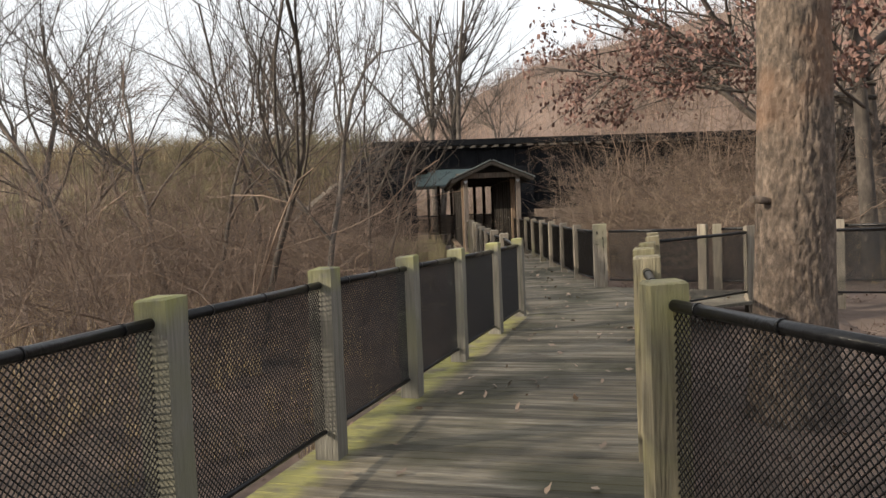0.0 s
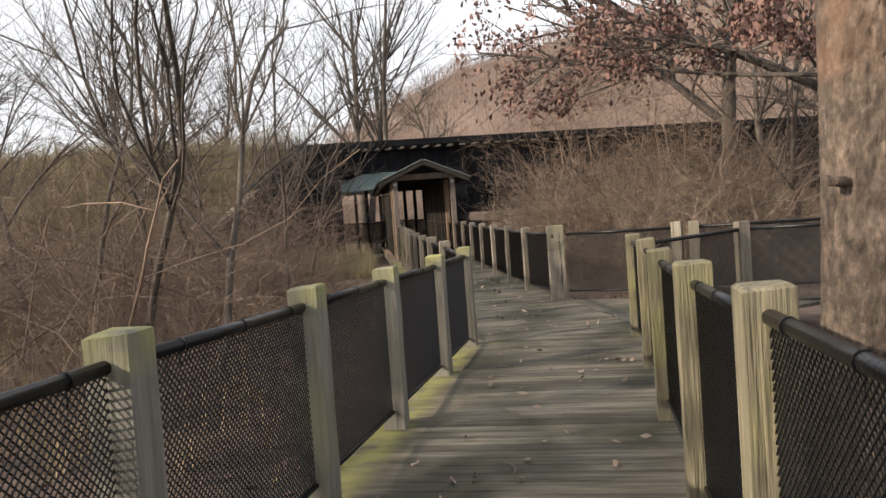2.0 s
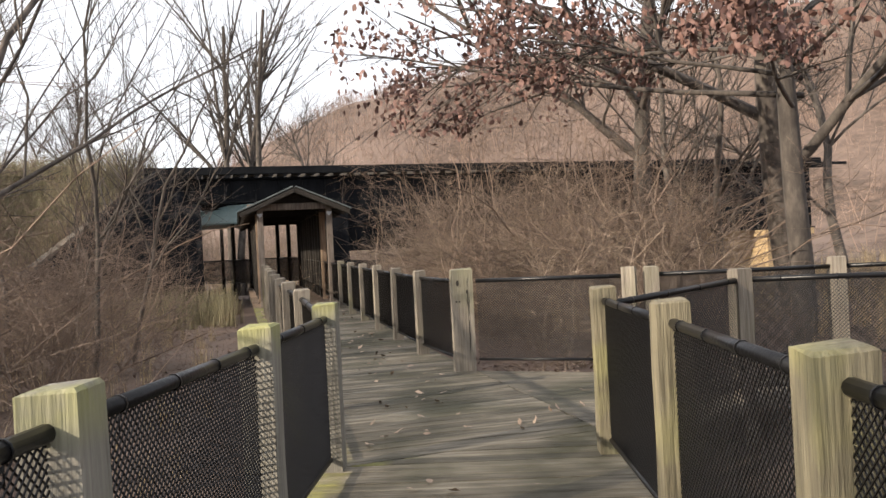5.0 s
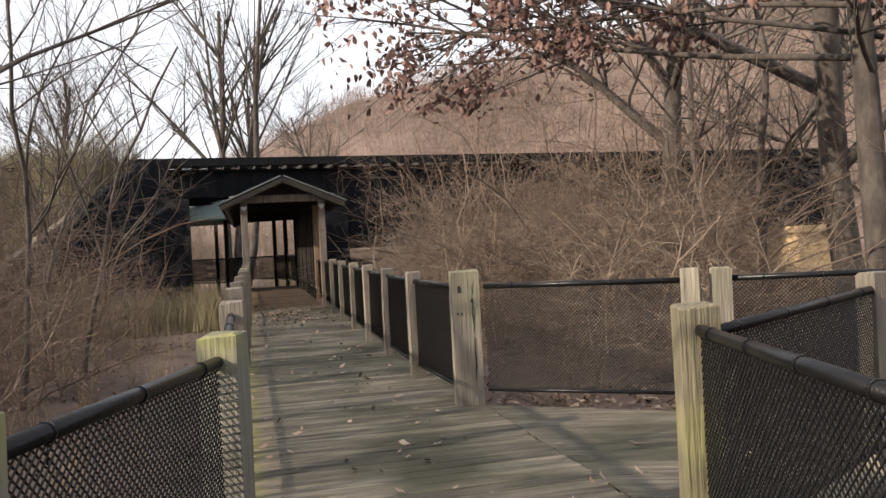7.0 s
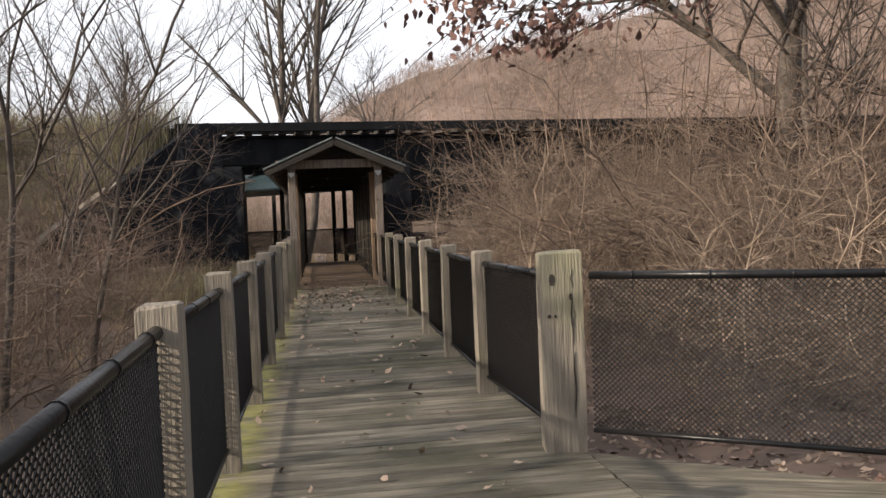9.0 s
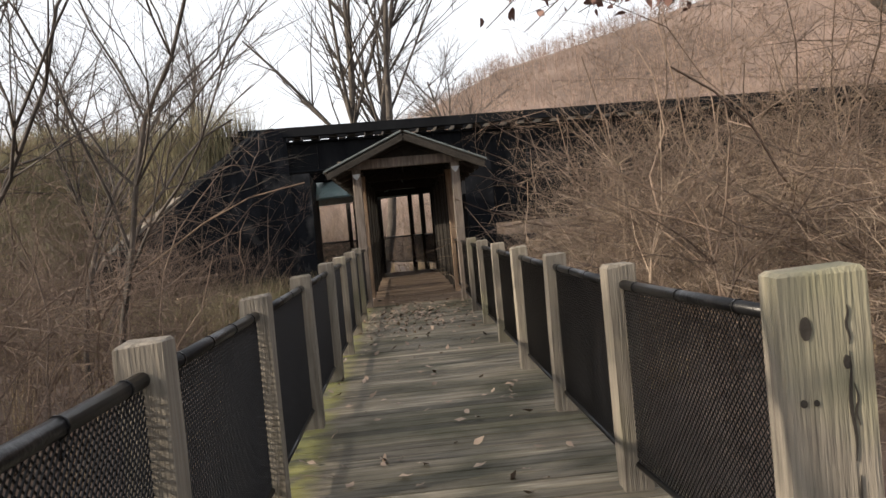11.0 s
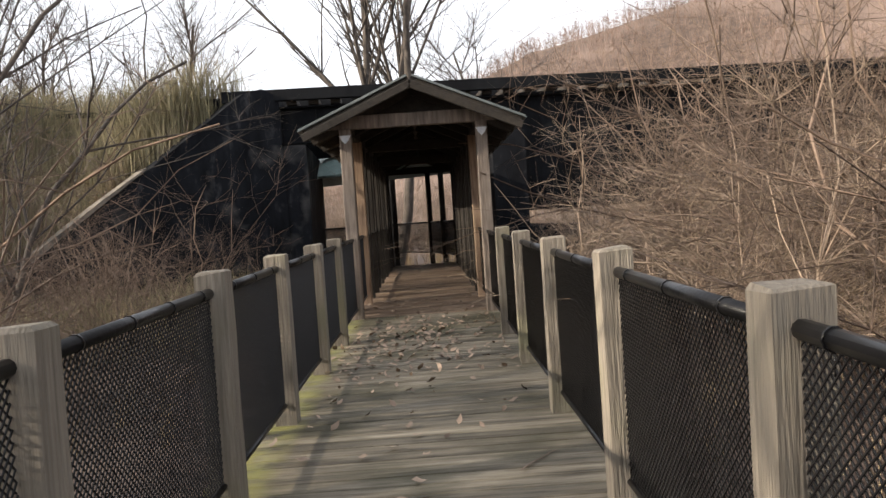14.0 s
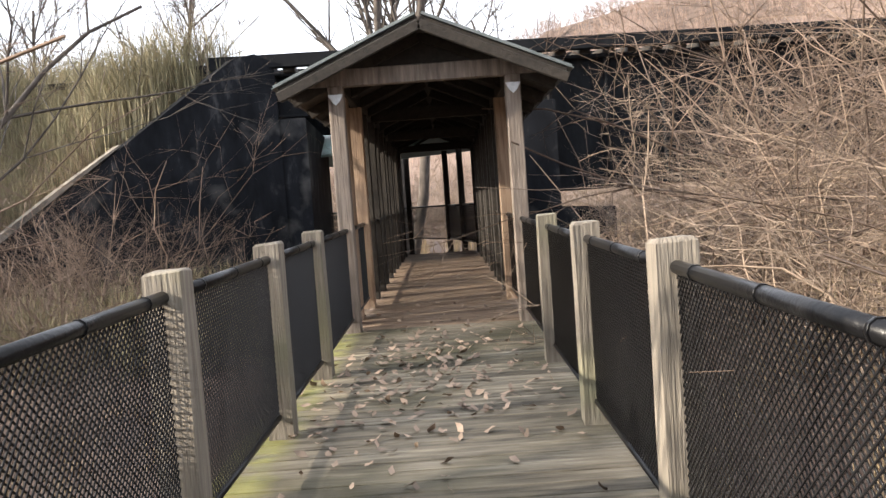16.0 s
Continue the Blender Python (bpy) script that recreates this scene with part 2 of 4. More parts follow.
def a_right(y):
    return a_left(y) + 1.79


def deck_z(y):
    return min(0.2, max(0.0, 0.0125 * (y - 18.0)))


def wing_line(x):
    return 37.0 - (-0.95 - x) * 0.577


def bank(x, y):
    """Height of the railway embankment over the meadow, as a share of its full height."""
    if x > -1.3 or (x > -6.3 and y < wing_line(x) + 0.55):
        return 0.0
    if y < 41:
        # the slope starts level with the wing wall's coping
        near = max(x, -6.3)
        cap = (1.02 + 0.879 * (near + 6.55) + 0.9 * max(0.0, y - wing_line(near) - 0.55) + 0.9 * (near - x)) / 5.2
        return min(1.0, max(0.0, (y - 31.2) / 6.0), max(0.0, cap))
    return min(1.0, max(0.0, (48 - y) / 6.0))


def ground_z(x, y):
    base = -0.42 + 0.10 * noise.noise(Vector((x * 0.35, y * 0.35, 0))) + 0.05 * noise.noise(Vector((x * 1.3, y * 1.3, 3)))
    if x > 3:
        base += 0.10 * min(1, (x - 3) / 2)
    z = base + 4.88 * bank(x, y)
    r = math.hypot(x, y)
    if r > 60:
        az = math.degrees(math.atan2(x, y))
        knots = ((-180, 5), (-60, 5), (-25, 4), (-10, 6), (-4, 10), (0, 18), (3, 22.5), (8, 29), (14, 32), (20, 34), (33, 38), (60, 41), (100, 26), (180, 5))
        for (a0, h0), (a1, h1) in zip(knots, knots[1:]):
            if a0 <= az <= a1:
                h = h0 + (h1 - h0) * (az - a0) / (a1 - a0)
        f = min(1.0, max(0.0, (r - 60) / 100))
        f = f * f * (3 - 2 * f)
        z = z * (1 - f) + f * (h + 2.2 * noise.noise(Vector((x * 0.02, y * 0.02, 7))) + 1.0 * noise.noise(Vector((x * 0.07, y * 0.07, 2))))
    return z


def make_ground():
    def axis(lo, hi, step, far):
        inner = list(np.arange(lo, hi + 0.01, step))
        grow, d, v = [], step, hi
        while v < far:
            d *= 1.18
            v += d
            grow.append(v)
        down, d, v = [], step, lo
        while v > -far:
            d *= 1.18
            v -= d
            down.append(v)
        return down[::-1] + inner + grow
    xs, ys = axis(-14, 14, 0.4, 1500), axis(-4, 46, 0.5, 1500)
    verts = [(x, y, ground_z(x, y)) for y in ys for x in xs]
    w = len(xs)
    faces = [(j * w + i, j * w + i + 1, (j + 1) * w + i + 1, (j + 1) * w + i) for j in range(len(ys) - 1) for i in range(w - 1)]
    me = mesh_from("ground", verts, faces, EARTH)
    me.polygons.foreach_set("use_smooth", [True] * len(faces))
    tagged(new("ground", me), "brown leaf-strewn meadow rising to an embankment and wooded hill", "ground", kind="structure")


make_ground()


# ---- fences ----
WIRE_CACHE = {}


def wire_mesh(length, height):
    """Chain link of straight wires in two crossing directions, in the plane x = 0 from the origin along y."""
    key = (round(length, 2), round(height, 2))
    if key in WIRE_CACHE:
        return WIRE_CACHE[key]
    step, r = 0.031, 0.0025
    verts, faces = [], []
    for side in (1, -1):
        c = -height
        while c < length:
            y0, y1 = max(0.0, c), min(length, c + height)
            if y1 - y0 > 0.01:
                z0, z1 = y0 - c, y1 - c
                if side < 0:
                    z0, z1 = height - z0, height - z1
                k = len(verts)
                for y, z in ((y0, z0), (y1, z1)):
                    verts += [(r + side * 0.0015, y, z), (-r + side * 0.0015, y - r * 0.9, z + r * 0.9 * side), (-r + side * 0.0015, y + r * 0.9, z - r * 0.9 * side)]
                faces += [(k, k + 1, k + 4, k + 3), (k + 1, k + 2, k + 5, k + 4), (k + 2, k, k + 3, k + 5)]
            c += step
    WIRE_CACHE[key] = mesh_from("chain_link", verts, faces, VINYL)
    return WIRE_CACHE[key]


POST_CACHE = {}


def post_mesh(w, d, h, mat, variant=0):
    key = (w, d, h, mat.name, variant)
    if key not in POST_CACHE:
        rnd = random.Random(variant * 7 + int(w * 1000))
        bm = bmesh.new()
        block(bm, (w, d, h), pose(0, 0, h / 2), 0.012)
        bmesh.ops.subdivide_edges(bm, edges=[e for e in bm.edges if abs(e.verts[0].co.z - e.verts[1].co.z) > 0.5], cuts=4)
        for v in bm.verts:
            v.co.x += rnd.uniform(-0.003, 0.003)
            v.co.y += rnd.uniform(-0.003, 0.003)
            if v.co.z > h - 0.02:
                v.co.z += rnd.uniform(-0.006, 0.004) + 0.01 * v.co.x / w
        me = bpy.data.meshes.new("post")
        bm.to_mesh(me)
        bm.free()
        me.materials.append(mat)
        POST_CACHE[key] = me
    return POST_CACHE[key]


def fence(name, label, stations, mat, height=1.12, width=0.142, depth=0.142, skip=(), posts=True, out=0.0, group="boardwalk railings"):
    """A run of posts with rails and chain link between them. stations: (x, y, z) of the post feet; out: how far the rail lies from the post line."""
    root = empty(name, label, "fence", group, at=(stations[0][0], stations[0][1], stations[0][2]))
    o = Vector(stations[0])
    rnd = random.Random(len(stations) * 13 + int(o.y * 10))
    for i, st in enumerate(stations):
        st = Vector(st)
        d = Vector(stations[min(i + 1, len(stations) - 1)]) - Vector(stations[max(i - 1, 0)])
        yaw = math.degrees(math.atan2(-d.x, d.y))
        if posts and i not in skip:
            p = part("post", post_mesh(width, depth, height + 0.42, mat, i % 4), mat, root)
            p.matrix_local = Matrix.Translation(st - o) @ pose(0, 0, -0.42 + rnd.uniform(-0.008, 0.008), rnd.uniform(-0.3, 0.3), rnd.uniform(-0.3, 0.3), yaw + rnd.uniform(-1.5, 1.5))
        if i + 1 < len(stations):
            nx = Vector(stations[i + 1])
            run = nx - st
            flat = Vector((run.x, run.y, 0)).normalized()
            side = Vector((flat.y, -flat.x, 0)) * out
            a, b = st + side + flat * depth * 0.35, nx + side - flat * depth * 0.35
            zr = Vector((0, 0, height - 0.10))
            bm = bmesh.new()
            tube(bm, a - o + zr, b - o + zr, 0.024, 10)
            rail = part("top_rail", bm, VINYL, root)
            n = max(2, int(run.length / 0.42))
            for k in range(n):
                f = (k + 0.6) / n
                c = a.lerp(b, f) - o + zr
                bm = bmesh.new()
                tube(bm, c - flat * 0.006, c + flat * 0.006, 0.0275, 10)
                tube(bm, c + Vector((0, 0, -0.02)), c + Vector((0, 0, -0.075)), 0.003, 4)
                part("tie", bm, VINYL, rail)
            bm = bmesh.new()
            zb = Vector((0, 0, 0.13))
            tube(bm, a - o + zb, b - o + zb, 0.016, 8)
            part("bottom_rail", bm, VINYL, root)
            w = part("chain_link", wire_mesh((b - a).length, height - 0.10 - 0.13), VINYL, root)
            dz = math.degrees(math.atan2(b.z - a.z, math.hypot(b.x - a.x, b.y - a.y)))
            w.matrix_local = Matrix.Translation(a - o + zb) @ pose(0, 0, 0, 0, 0, math.degrees(math.atan2(-flat.x, flat.y))) @ pose(0, 0, 0, dz, 0, 0)
    return root


Y_AL = [-1.56, 0.02, 1.60, 3.18, 4.76, 6.34, 7.91, 9.40, 11.07]
Y_CL = [14.5, 16.25, 18.02, 19.75, 21.48, 23.01, 24.62, 26.1]
Y_CR = [17.81, 19.52, 21.15, 22.82, 24.49, 26.12]
PORTAL_Y, PL, PR, MID = 28.1, 1.31, 3.055, 2.18


def tilt_z(y):
    """The first leg of the walk falls gently towards the branching."""
    return 0.018 * (9.0 - max(y, 6.0))


left_a = [(a_left(y + 0.05) - 0.095, y, tilt_z(y)) for y in Y_AL] + [(1.235, 12.58, -0.05)]
right_a = [(1.25, 6.01, 0.05), (1.57, 7.25, 0.03), (2.069, 8.922, 0), (2.569, 10.547, -0.02), (3.043, 12.21, -0.04)]
fence("boardwalk_fence", "mossy timber posts with black chain link beside the boardwalk", left_a, POST_CAP, 1.14, width=0.152, depth=0.152)
fence("boardwalk_fence", "mossy timber posts with black chain link beside the boardwalk", right_a, POST_MOSS, 1.15, width=0.152, depth=0.152)
fence("boardwalk_fence", "tall mossy posts with chain link where the deck widens", [(1.86, -0.3, 0.05), (1.54, 1.35, 0.05), (1.24, 3.0, 0.05), (0.898, 4.476, 0.05), right_a[0]], POST_MOSS, 1.165, width=0.155, depth=0.155, skip=(4,))
left_c = [left_a[-1]] + [(1.225 + 0.085 * min(1, max(0, (y - 18) / 9)), y, deck_z(y)) for y in Y_CL] + [(PL, PORTAL_Y, deck_z(PORTAL_Y))]
fence("boardwalk_fence", "grey weathered posts with black chain link leading to the shelter", left_c, POST, skip=(0, len(left_c) - 1))
right_c = [(DECK_R + 0.06, 16.15, 0)] + [(3.055, y, deck_z(y)) for y in Y_CR] + [(PR, PORTAL_Y, deck_z(PORTAL_Y))]
fence("boardwalk_fence", "grey weathered posts with black chain link leading to the shelter", right_c, POST, skip=(0, len(right_c) - 1))
gate_far = [(DECK_R + 0.20, 16.02, 0), (4.70, 15.02, 0)]
fence("boardwalk_fence", "chain link panel between a thick cracked post and paired posts", gate_far, POST, skip=(0,))
far_side = [(4.92, 14.95, 0), (6.7, 14.3, 0), (8.5, 13.6, 0), (10.3, 12.9, 0)]
fence("side_path_fence", "weathered posts with black chain link along a side path", far_side, POST)
near_side = [right_a[-1], (4.78, 13.2, 0), (6.45, 12.35, 0), (8.15, 11.65, 0), (9.85, 10.95, 0)]
fence("side_path_fence", "weathered posts with black chain link along a side path", near_side, POST, skip=(0,))


def corner_post():
    """The thick post at the branching of the walk, with knots and a long drying crack on its face."""
    root = empty("corner_post", "thick cracked grey timber corner post of the boardwalk", "post", at=(DECK_R + 0.10, 16.12, 0))
    root.rotation_euler = (0, 0, radians(-8))
    p = part("post", post_mesh(0.24, 0.17, 1.58, POST, 9), POST, root)
    p.location = (0, 0, -0.42)
    for x, z, w, h in ((-0.055, 1.00, 0.016, 0.034), (-0.075, 0.79, 0.010, 0.012), (-0.040, 0.79, 0.008, 0.009), (0.05, 0.90, 0.010, 0.02)):
        bm = bmesh.new()
        ring = [Vector((x + w * math.cos(k * math.pi / 5), -0.0885, z + h * math.sin(k * math.pi / 5))) for k in range(10)]
        prism(bm, ring, (0, 0.006, 0))
        part("knot", bm, DARK_AND_SHADED_WOOD, root, "dark brown knot")
    for x0, z0, z1, w in ((0.058, 0.95, 1.06, 0.006), (0.055, 0.62, 0.93, 0.009), (0.062, 0.20, 0.58, 0.012), (0.068, 0.72, 0.84, 0.004)):
        bm = bmesh.new()
        n = 7
        edge = []
        for k in range(n + 1):
            t = k / n
            edge.append(Vector((x0 + 0.004 * math.sin(t * 9 + z0 * 20) - w * math.sin(t * math.pi) / 2, -0.0885, z0 + (z1 - z0) * t)))
        for k in range(n, -1, -1):
            t = k / n
            edge.append(Vector((x0 + 0.004 * math.sin(t * 9 + z0 * 20) + w * math.sin(t * math.pi) / 2 + 0.001, -0.0885, z0 + (z1 - z0) * t)))
        prism(bm, edge, (0, 0.006, 0))
        part("crack", bm, DARK_AND_SHADED_WOOD, root, "long dark drying crack")



corner_post()

# ---- shelter over the walk ----
def shelter():
    root = empty("covered_walk", "open timber shelter with gabled roof passing under the railway bridge", "shelter", at=(MID, PORTAL_Y, 0.17))
    o = Vector(root.location)

    def beam(name, a, b, w, h, mat, label="", roll=0.0):
        size, m = bar(Vector(a) - o, Vector(b) - o, w, h, roll)
        return part(name, block(bmesh.new(), size, m), mat, root, label)

    ys = [PORTAL_Y + 1.72 * k for k in range(7)]
    # Front posts plain, second pair coloured as sunlit, the rest as in shade.
    for i, y in enumerate(ys):
        for x in (PL, PR):
            beam("post", (x, y, deck_z(y) - 0.5), (x, y, 2.57), 0.15, 0.15, GREYTIMBER if i == 0 else SUNLIT_TIMBER if i == 1 else DARK_AND_SHADED_WOOD)
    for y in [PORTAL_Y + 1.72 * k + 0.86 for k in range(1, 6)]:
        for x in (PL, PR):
            beam("stud", (x, y, deck_z(y) - 0.3), (x, y, 2.57), 0.12, 0.16, DARK_AND_SHADED_WOOD)
    for k, y in enumerate((PORTAL_Y + 0.5, PORTAL_Y + 0.86)):
        beam("side_board", (PL - 0.02, y, deck_z(y) - 0.1), (PL - 0.02, y, 2.6), 0.05, 0.28, SUNLIT_TIMBER)
    for y in (ys[0] - 0.0, *ys[2::2]):
        beam("tie_beam", (1.0 if y == ys[0] else 1.15, y, 2.65), (3.34 if y == ys[0] else 3.2, y, 2.65), 0.10, 0.17, GREYTIMBER if y == ys[0] else DARK_AND_SHADED_WOOD)
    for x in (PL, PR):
        beam("wall_plate", (x, PORTAL_Y + 0.1, 2.65), (x, ys[-1], 2.65), 0.09, 0.17, DARK_AND_SHADED_WOOD)
        bm = bmesh.new()
        y0 = PORTAL_Y - 0.085
        c = Vector((x, y0, 2.44)) - o
        pts = [(-0.075, 0.045), (0.075, 0.045), (0.04, -0.02), (0.0, -0.06), (-0.04, -0.02)]
        front = [bm.verts.new(c + Vector((px, -0.006, pz))) for px, pz in pts]
        back = [bm.verts.new(c + Vector((px, 0.012, pz))) for px, pz in pts]
        bm.faces.new(front)
        bm.faces.new(back[::-1])
        for q in range(5):
            bm.faces.new((front[q], back[q], back[(q + 1) % 5], front[(q + 1) % 5]))
        part("bracket", bm, ZINC, root, "pointed galvanised post bracket")
    y0, y1 = PORTAL_Y - 0.42, ys[-1] + 0.9
    for sx in (-1, 1):
        ridge, eave = Vector((MID, 0, 3.07)), Vector((MID + sx * 1.34, 0, 2.49))
        n = Vector((sx * 0.43, 0, 0.9)).normalized()
        bm = bmesh.new()
        q = [ridge, eave]
        vs = []
        for y in (y0, y1):
            for t in (0.0, 0.05):
                for p in q:
                    vs.append(bm.verts.new(Vector((p.x, y, p.z)) + n * t - o))
        for f in ((0, 1, 3, 2), (4, 6, 7, 5), (0, 4, 5, 1), (2, 3, 7, 6), (1, 5, 7, 3), (0, 2, 6, 4)):
            bm.faces.new([vs[g] for g in f])
        part("roof_slope", bm, DARK_AND_SHADED_WOOD, root)
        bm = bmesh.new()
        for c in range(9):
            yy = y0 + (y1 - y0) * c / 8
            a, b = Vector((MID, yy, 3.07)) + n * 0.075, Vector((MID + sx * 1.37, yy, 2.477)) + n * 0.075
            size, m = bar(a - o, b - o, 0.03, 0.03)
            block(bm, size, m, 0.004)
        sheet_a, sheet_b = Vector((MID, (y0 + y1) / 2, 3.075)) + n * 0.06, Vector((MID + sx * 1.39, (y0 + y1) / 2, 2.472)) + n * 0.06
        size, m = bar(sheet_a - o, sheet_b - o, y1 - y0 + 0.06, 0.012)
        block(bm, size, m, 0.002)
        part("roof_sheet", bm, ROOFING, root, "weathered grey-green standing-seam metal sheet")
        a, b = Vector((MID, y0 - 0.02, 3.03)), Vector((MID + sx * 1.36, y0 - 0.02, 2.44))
        beam("barge_board", a, b, 0.045, 0.10, DARK_AND_SHADED_WOOD)
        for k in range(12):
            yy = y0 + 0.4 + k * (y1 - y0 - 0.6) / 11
            beam("rafter", (MID + sx * 0.03, yy, 3.0), (MID + sx * 1.30, yy, 2.44), 0.05, 0.11, DARK_AND_SHADED_WOOD)
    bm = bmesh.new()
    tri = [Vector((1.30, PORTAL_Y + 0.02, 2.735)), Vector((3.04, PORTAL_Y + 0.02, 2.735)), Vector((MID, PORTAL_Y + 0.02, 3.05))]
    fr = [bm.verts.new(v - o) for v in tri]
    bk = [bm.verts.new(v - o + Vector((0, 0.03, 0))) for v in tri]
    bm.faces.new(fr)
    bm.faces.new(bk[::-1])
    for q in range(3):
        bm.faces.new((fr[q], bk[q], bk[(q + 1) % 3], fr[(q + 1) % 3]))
    part("gable_board", bm, DARK_AND_SHADED_WOOD, root)
    return ys


SHELTER_Y = shelter()
for x in (PL, PR):
    run = [(x, y, deck_z(y)) for y in SHELTER_Y]
    fence("shelter_railing", "black chain link railing between the shelter's timber posts", run, DARK_AND_SHADED_WOOD, posts=False, group="shelter railings")


def turned_shelter():
    """The covered walk's second leg, turning away under the bridge."""
    root = empty("covered_walk", "second leg of the timber shelter with teal metal roof", "shelter", at=(0.6, 42.0, 0.28))
    o = Vector(root.location)
    d = Vector((-0.86, 0.51, 0)).normalized()
    s = Vector((d.y, -d.x, 0))
    far = [(PR, SHELTER_Y[-1], 0.28), (2.75, 39.9, 0.28), (2.4, 41.5, 0.28), (1.3, 43.2, 0.28), (0.1, 44.4, 0.28), (-1.4, 45.3, 0.28), (-2.9, 46.1, 0.28)]
    near = [(PL, SHELTER_Y[-1], 0.28), (0.6, 40.2, 0.28), (-0.8, 41.4, 0.28), (-2.3, 42.3, 0.28), (-3.8, 43.2, 0.28)]
    for line in (far, near):
        for x, y, z in line[1:]:
            size, m = bar(Vector((x, y, -0.3)) - o, Vector((x, y, 2.75)) - o, 0.15, 0.15)
            part("post", block(bmesh.new(), size, m), DARK_AND_SHADED_WOOD, root)
    a, b = Vector((1.75, 40.4, 0)), Vector((-4.2, 44.6, 0))
    d = (b - a).normalized()
    s = Vector((d.y, -d.x, 0))
    for sg in (-1, 1):
        bm = bmesh.new()
        vs = []
        for p in (a - d * 1.2, b):
            for t in (0, 0.06):
                vs.append(bm.verts.new(p + Vector((0, 0, 3.50 + t)) - o))
                vs.append(bm.verts.new(p + s * sg * 1.75 + Vector((0, 0, 2.70 + t)) - o))
        for f in ((0, 1, 3, 2), (4, 6, 7, 5), (0, 4, 5, 1), (2, 3, 7, 6), (1, 5, 7, 3), (0, 2, 6, 4)):
            bm.faces.new([vs[g] for g in f])
        bmesh.ops.recalc_face_normals(bm, faces=bm.faces[:])
        part("roof_slope", bm, TEAL, root, "pale teal metal roof slope")
    fence("shelter_railing", "black chain link railing between the shelter's timber posts", far, DARK_AND_SHADED_WOOD, posts=False, group="shelter railings")
    fence("shelter_railing", "black chain link railing between the shelter's timber posts", near, DARK_AND_SHADED_WOOD, posts=False, group="shelter railings")


turned_shelter()


# ---- railway bridge ----
def bridge():
    root = empty("railway_bridge", "black steel plate girder railway bridge on near-black concrete abutments", "bridge", at=(2, 37, 0))
    o = Vector(root.location)
    root.location.z, root.rotation_euler = -0.32, (0, 0, radians(3.5))

    def slab(name, lo, hi, mat, label="", bevel=0.01):
        lo, hi = Vector(lo), Vector(hi)
        return part(name, block(bmesh.new(), hi - lo, Matrix.Translation((lo + hi) / 2 - o), bevel), mat, root, label)

    for y in (37.3, 41.4):
        slab("girder_web", (-2.2, y, 3.75), (4.4, y + 0.06, 4.55), STEEL)
        slab("bottom_flange", (-2.2, y - 0.17, 3.70), (4.4, y + 0.23, 3.75), STEEL)
        slab("top_flange", (-2.2, y - 0.17, 4.55), (4.4, y + 0.23, 4.60), STEEL)
        for k in range(8):
            slab("stiffener", (-1.9 + k * 0.85, y - 0.10, 3.75), (-1.87 + k * 0.85, y, 4.55), STEEL)
        slab("girder_web", (4.4, y, 1.85), (26.5, y + 0.06, 4.55), STEEL)
        slab("bottom_flange", (4.4, y - 0.2, 1.78), (26.5, y + 0.25, 1.85), STEEL)
        slab("top_flange", (4.4, y - 0.2, 4.55), (26.5, y + 0.25, 4.62), STEEL)
        for k in range(18):
            slab("stiffener", (4.7 + k * 1.25, y - 0.14, 1.85), (4.74 + k * 1.25, y, 4.55), STEEL)
    for k in range(56):
        x = -2.4 + k * 0.52
        slab("sleeper", (x, 37.07, 4.62), (x + 0.24, 41.89, 4.80), DARK_AND_SHADED_WOOD, bevel=0.015)
    slab("guard_timber", (-2.3, 36.86, 4.70), (26.8, 37.06, 4.97), STEEL)
    slab("guard_timber", (-2.3, 41.9, 4.70), (26.8, 42.1, 4.97), STEEL)
    for y in (38.6, 40.04):
        slab("rail", (-12, y, 4.81), (30, y + 0.07, 4.95), STEEL, "rusty steel running rail")
    slab("pier", (3.95, 36.75, -0.8), (4.75, 42.2, 3.68), BLACK_CONCRETE, "near-black concrete pier")
    slab("footing", (3.9, 36.3, -0.8), (5.78, 42.4, 1.38), BLACK_CONCRETE, "near-black concrete footing")
    slab("abutment", (-3.4, 37.02, -0.9), (-0.45, 42.4, 3.66), BLACK_CONCRETE, "near-black concrete abutment")
    slab("backwall", (-3.4, 37.0, 3.66), (-1.05, 42.4, 4.85), BLACK_CONCRETE)
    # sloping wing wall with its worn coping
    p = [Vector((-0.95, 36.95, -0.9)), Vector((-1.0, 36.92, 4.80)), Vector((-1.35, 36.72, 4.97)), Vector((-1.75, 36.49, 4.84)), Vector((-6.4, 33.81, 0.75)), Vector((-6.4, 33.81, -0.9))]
    part("wing_wall", prism(bmesh.new(), [v - o for v in p], (-0.35, 0.55, 0)), BLACK_CONCRETE, root, "near-black concrete wing wall")
    q = [Vector((-3.7, 35.32, 3.15)), Vector((-4.6, 34.80, 2.36)), Vector((-5.6, 34.22, 1.46)), Vector((-6.55, 33.68, 0.64)), Vector((-6.55, 33.68, 0.74)), Vector((-5.6, 34.22, 1.60)), Vector((-4.6, 34.80, 2.46)), Vector((-3.7, 35.32, 3.19))]
    part("coping", prism(bmesh.new(), [v - o for v in q], (-0.30, 0.47, 0)), COPING, root, "worn pale concrete coping")
    slab("stone_pier", (23.4, 36.6, -1.0), (25.6, 42.0, 1.50), STONE, "ochre sandstone pier")
    slab("pier_cap", (23.2, 36.4, 1.50), (25.8, 42.2, 1.78), STONE, "ochre sandstone cap block")


bridge()


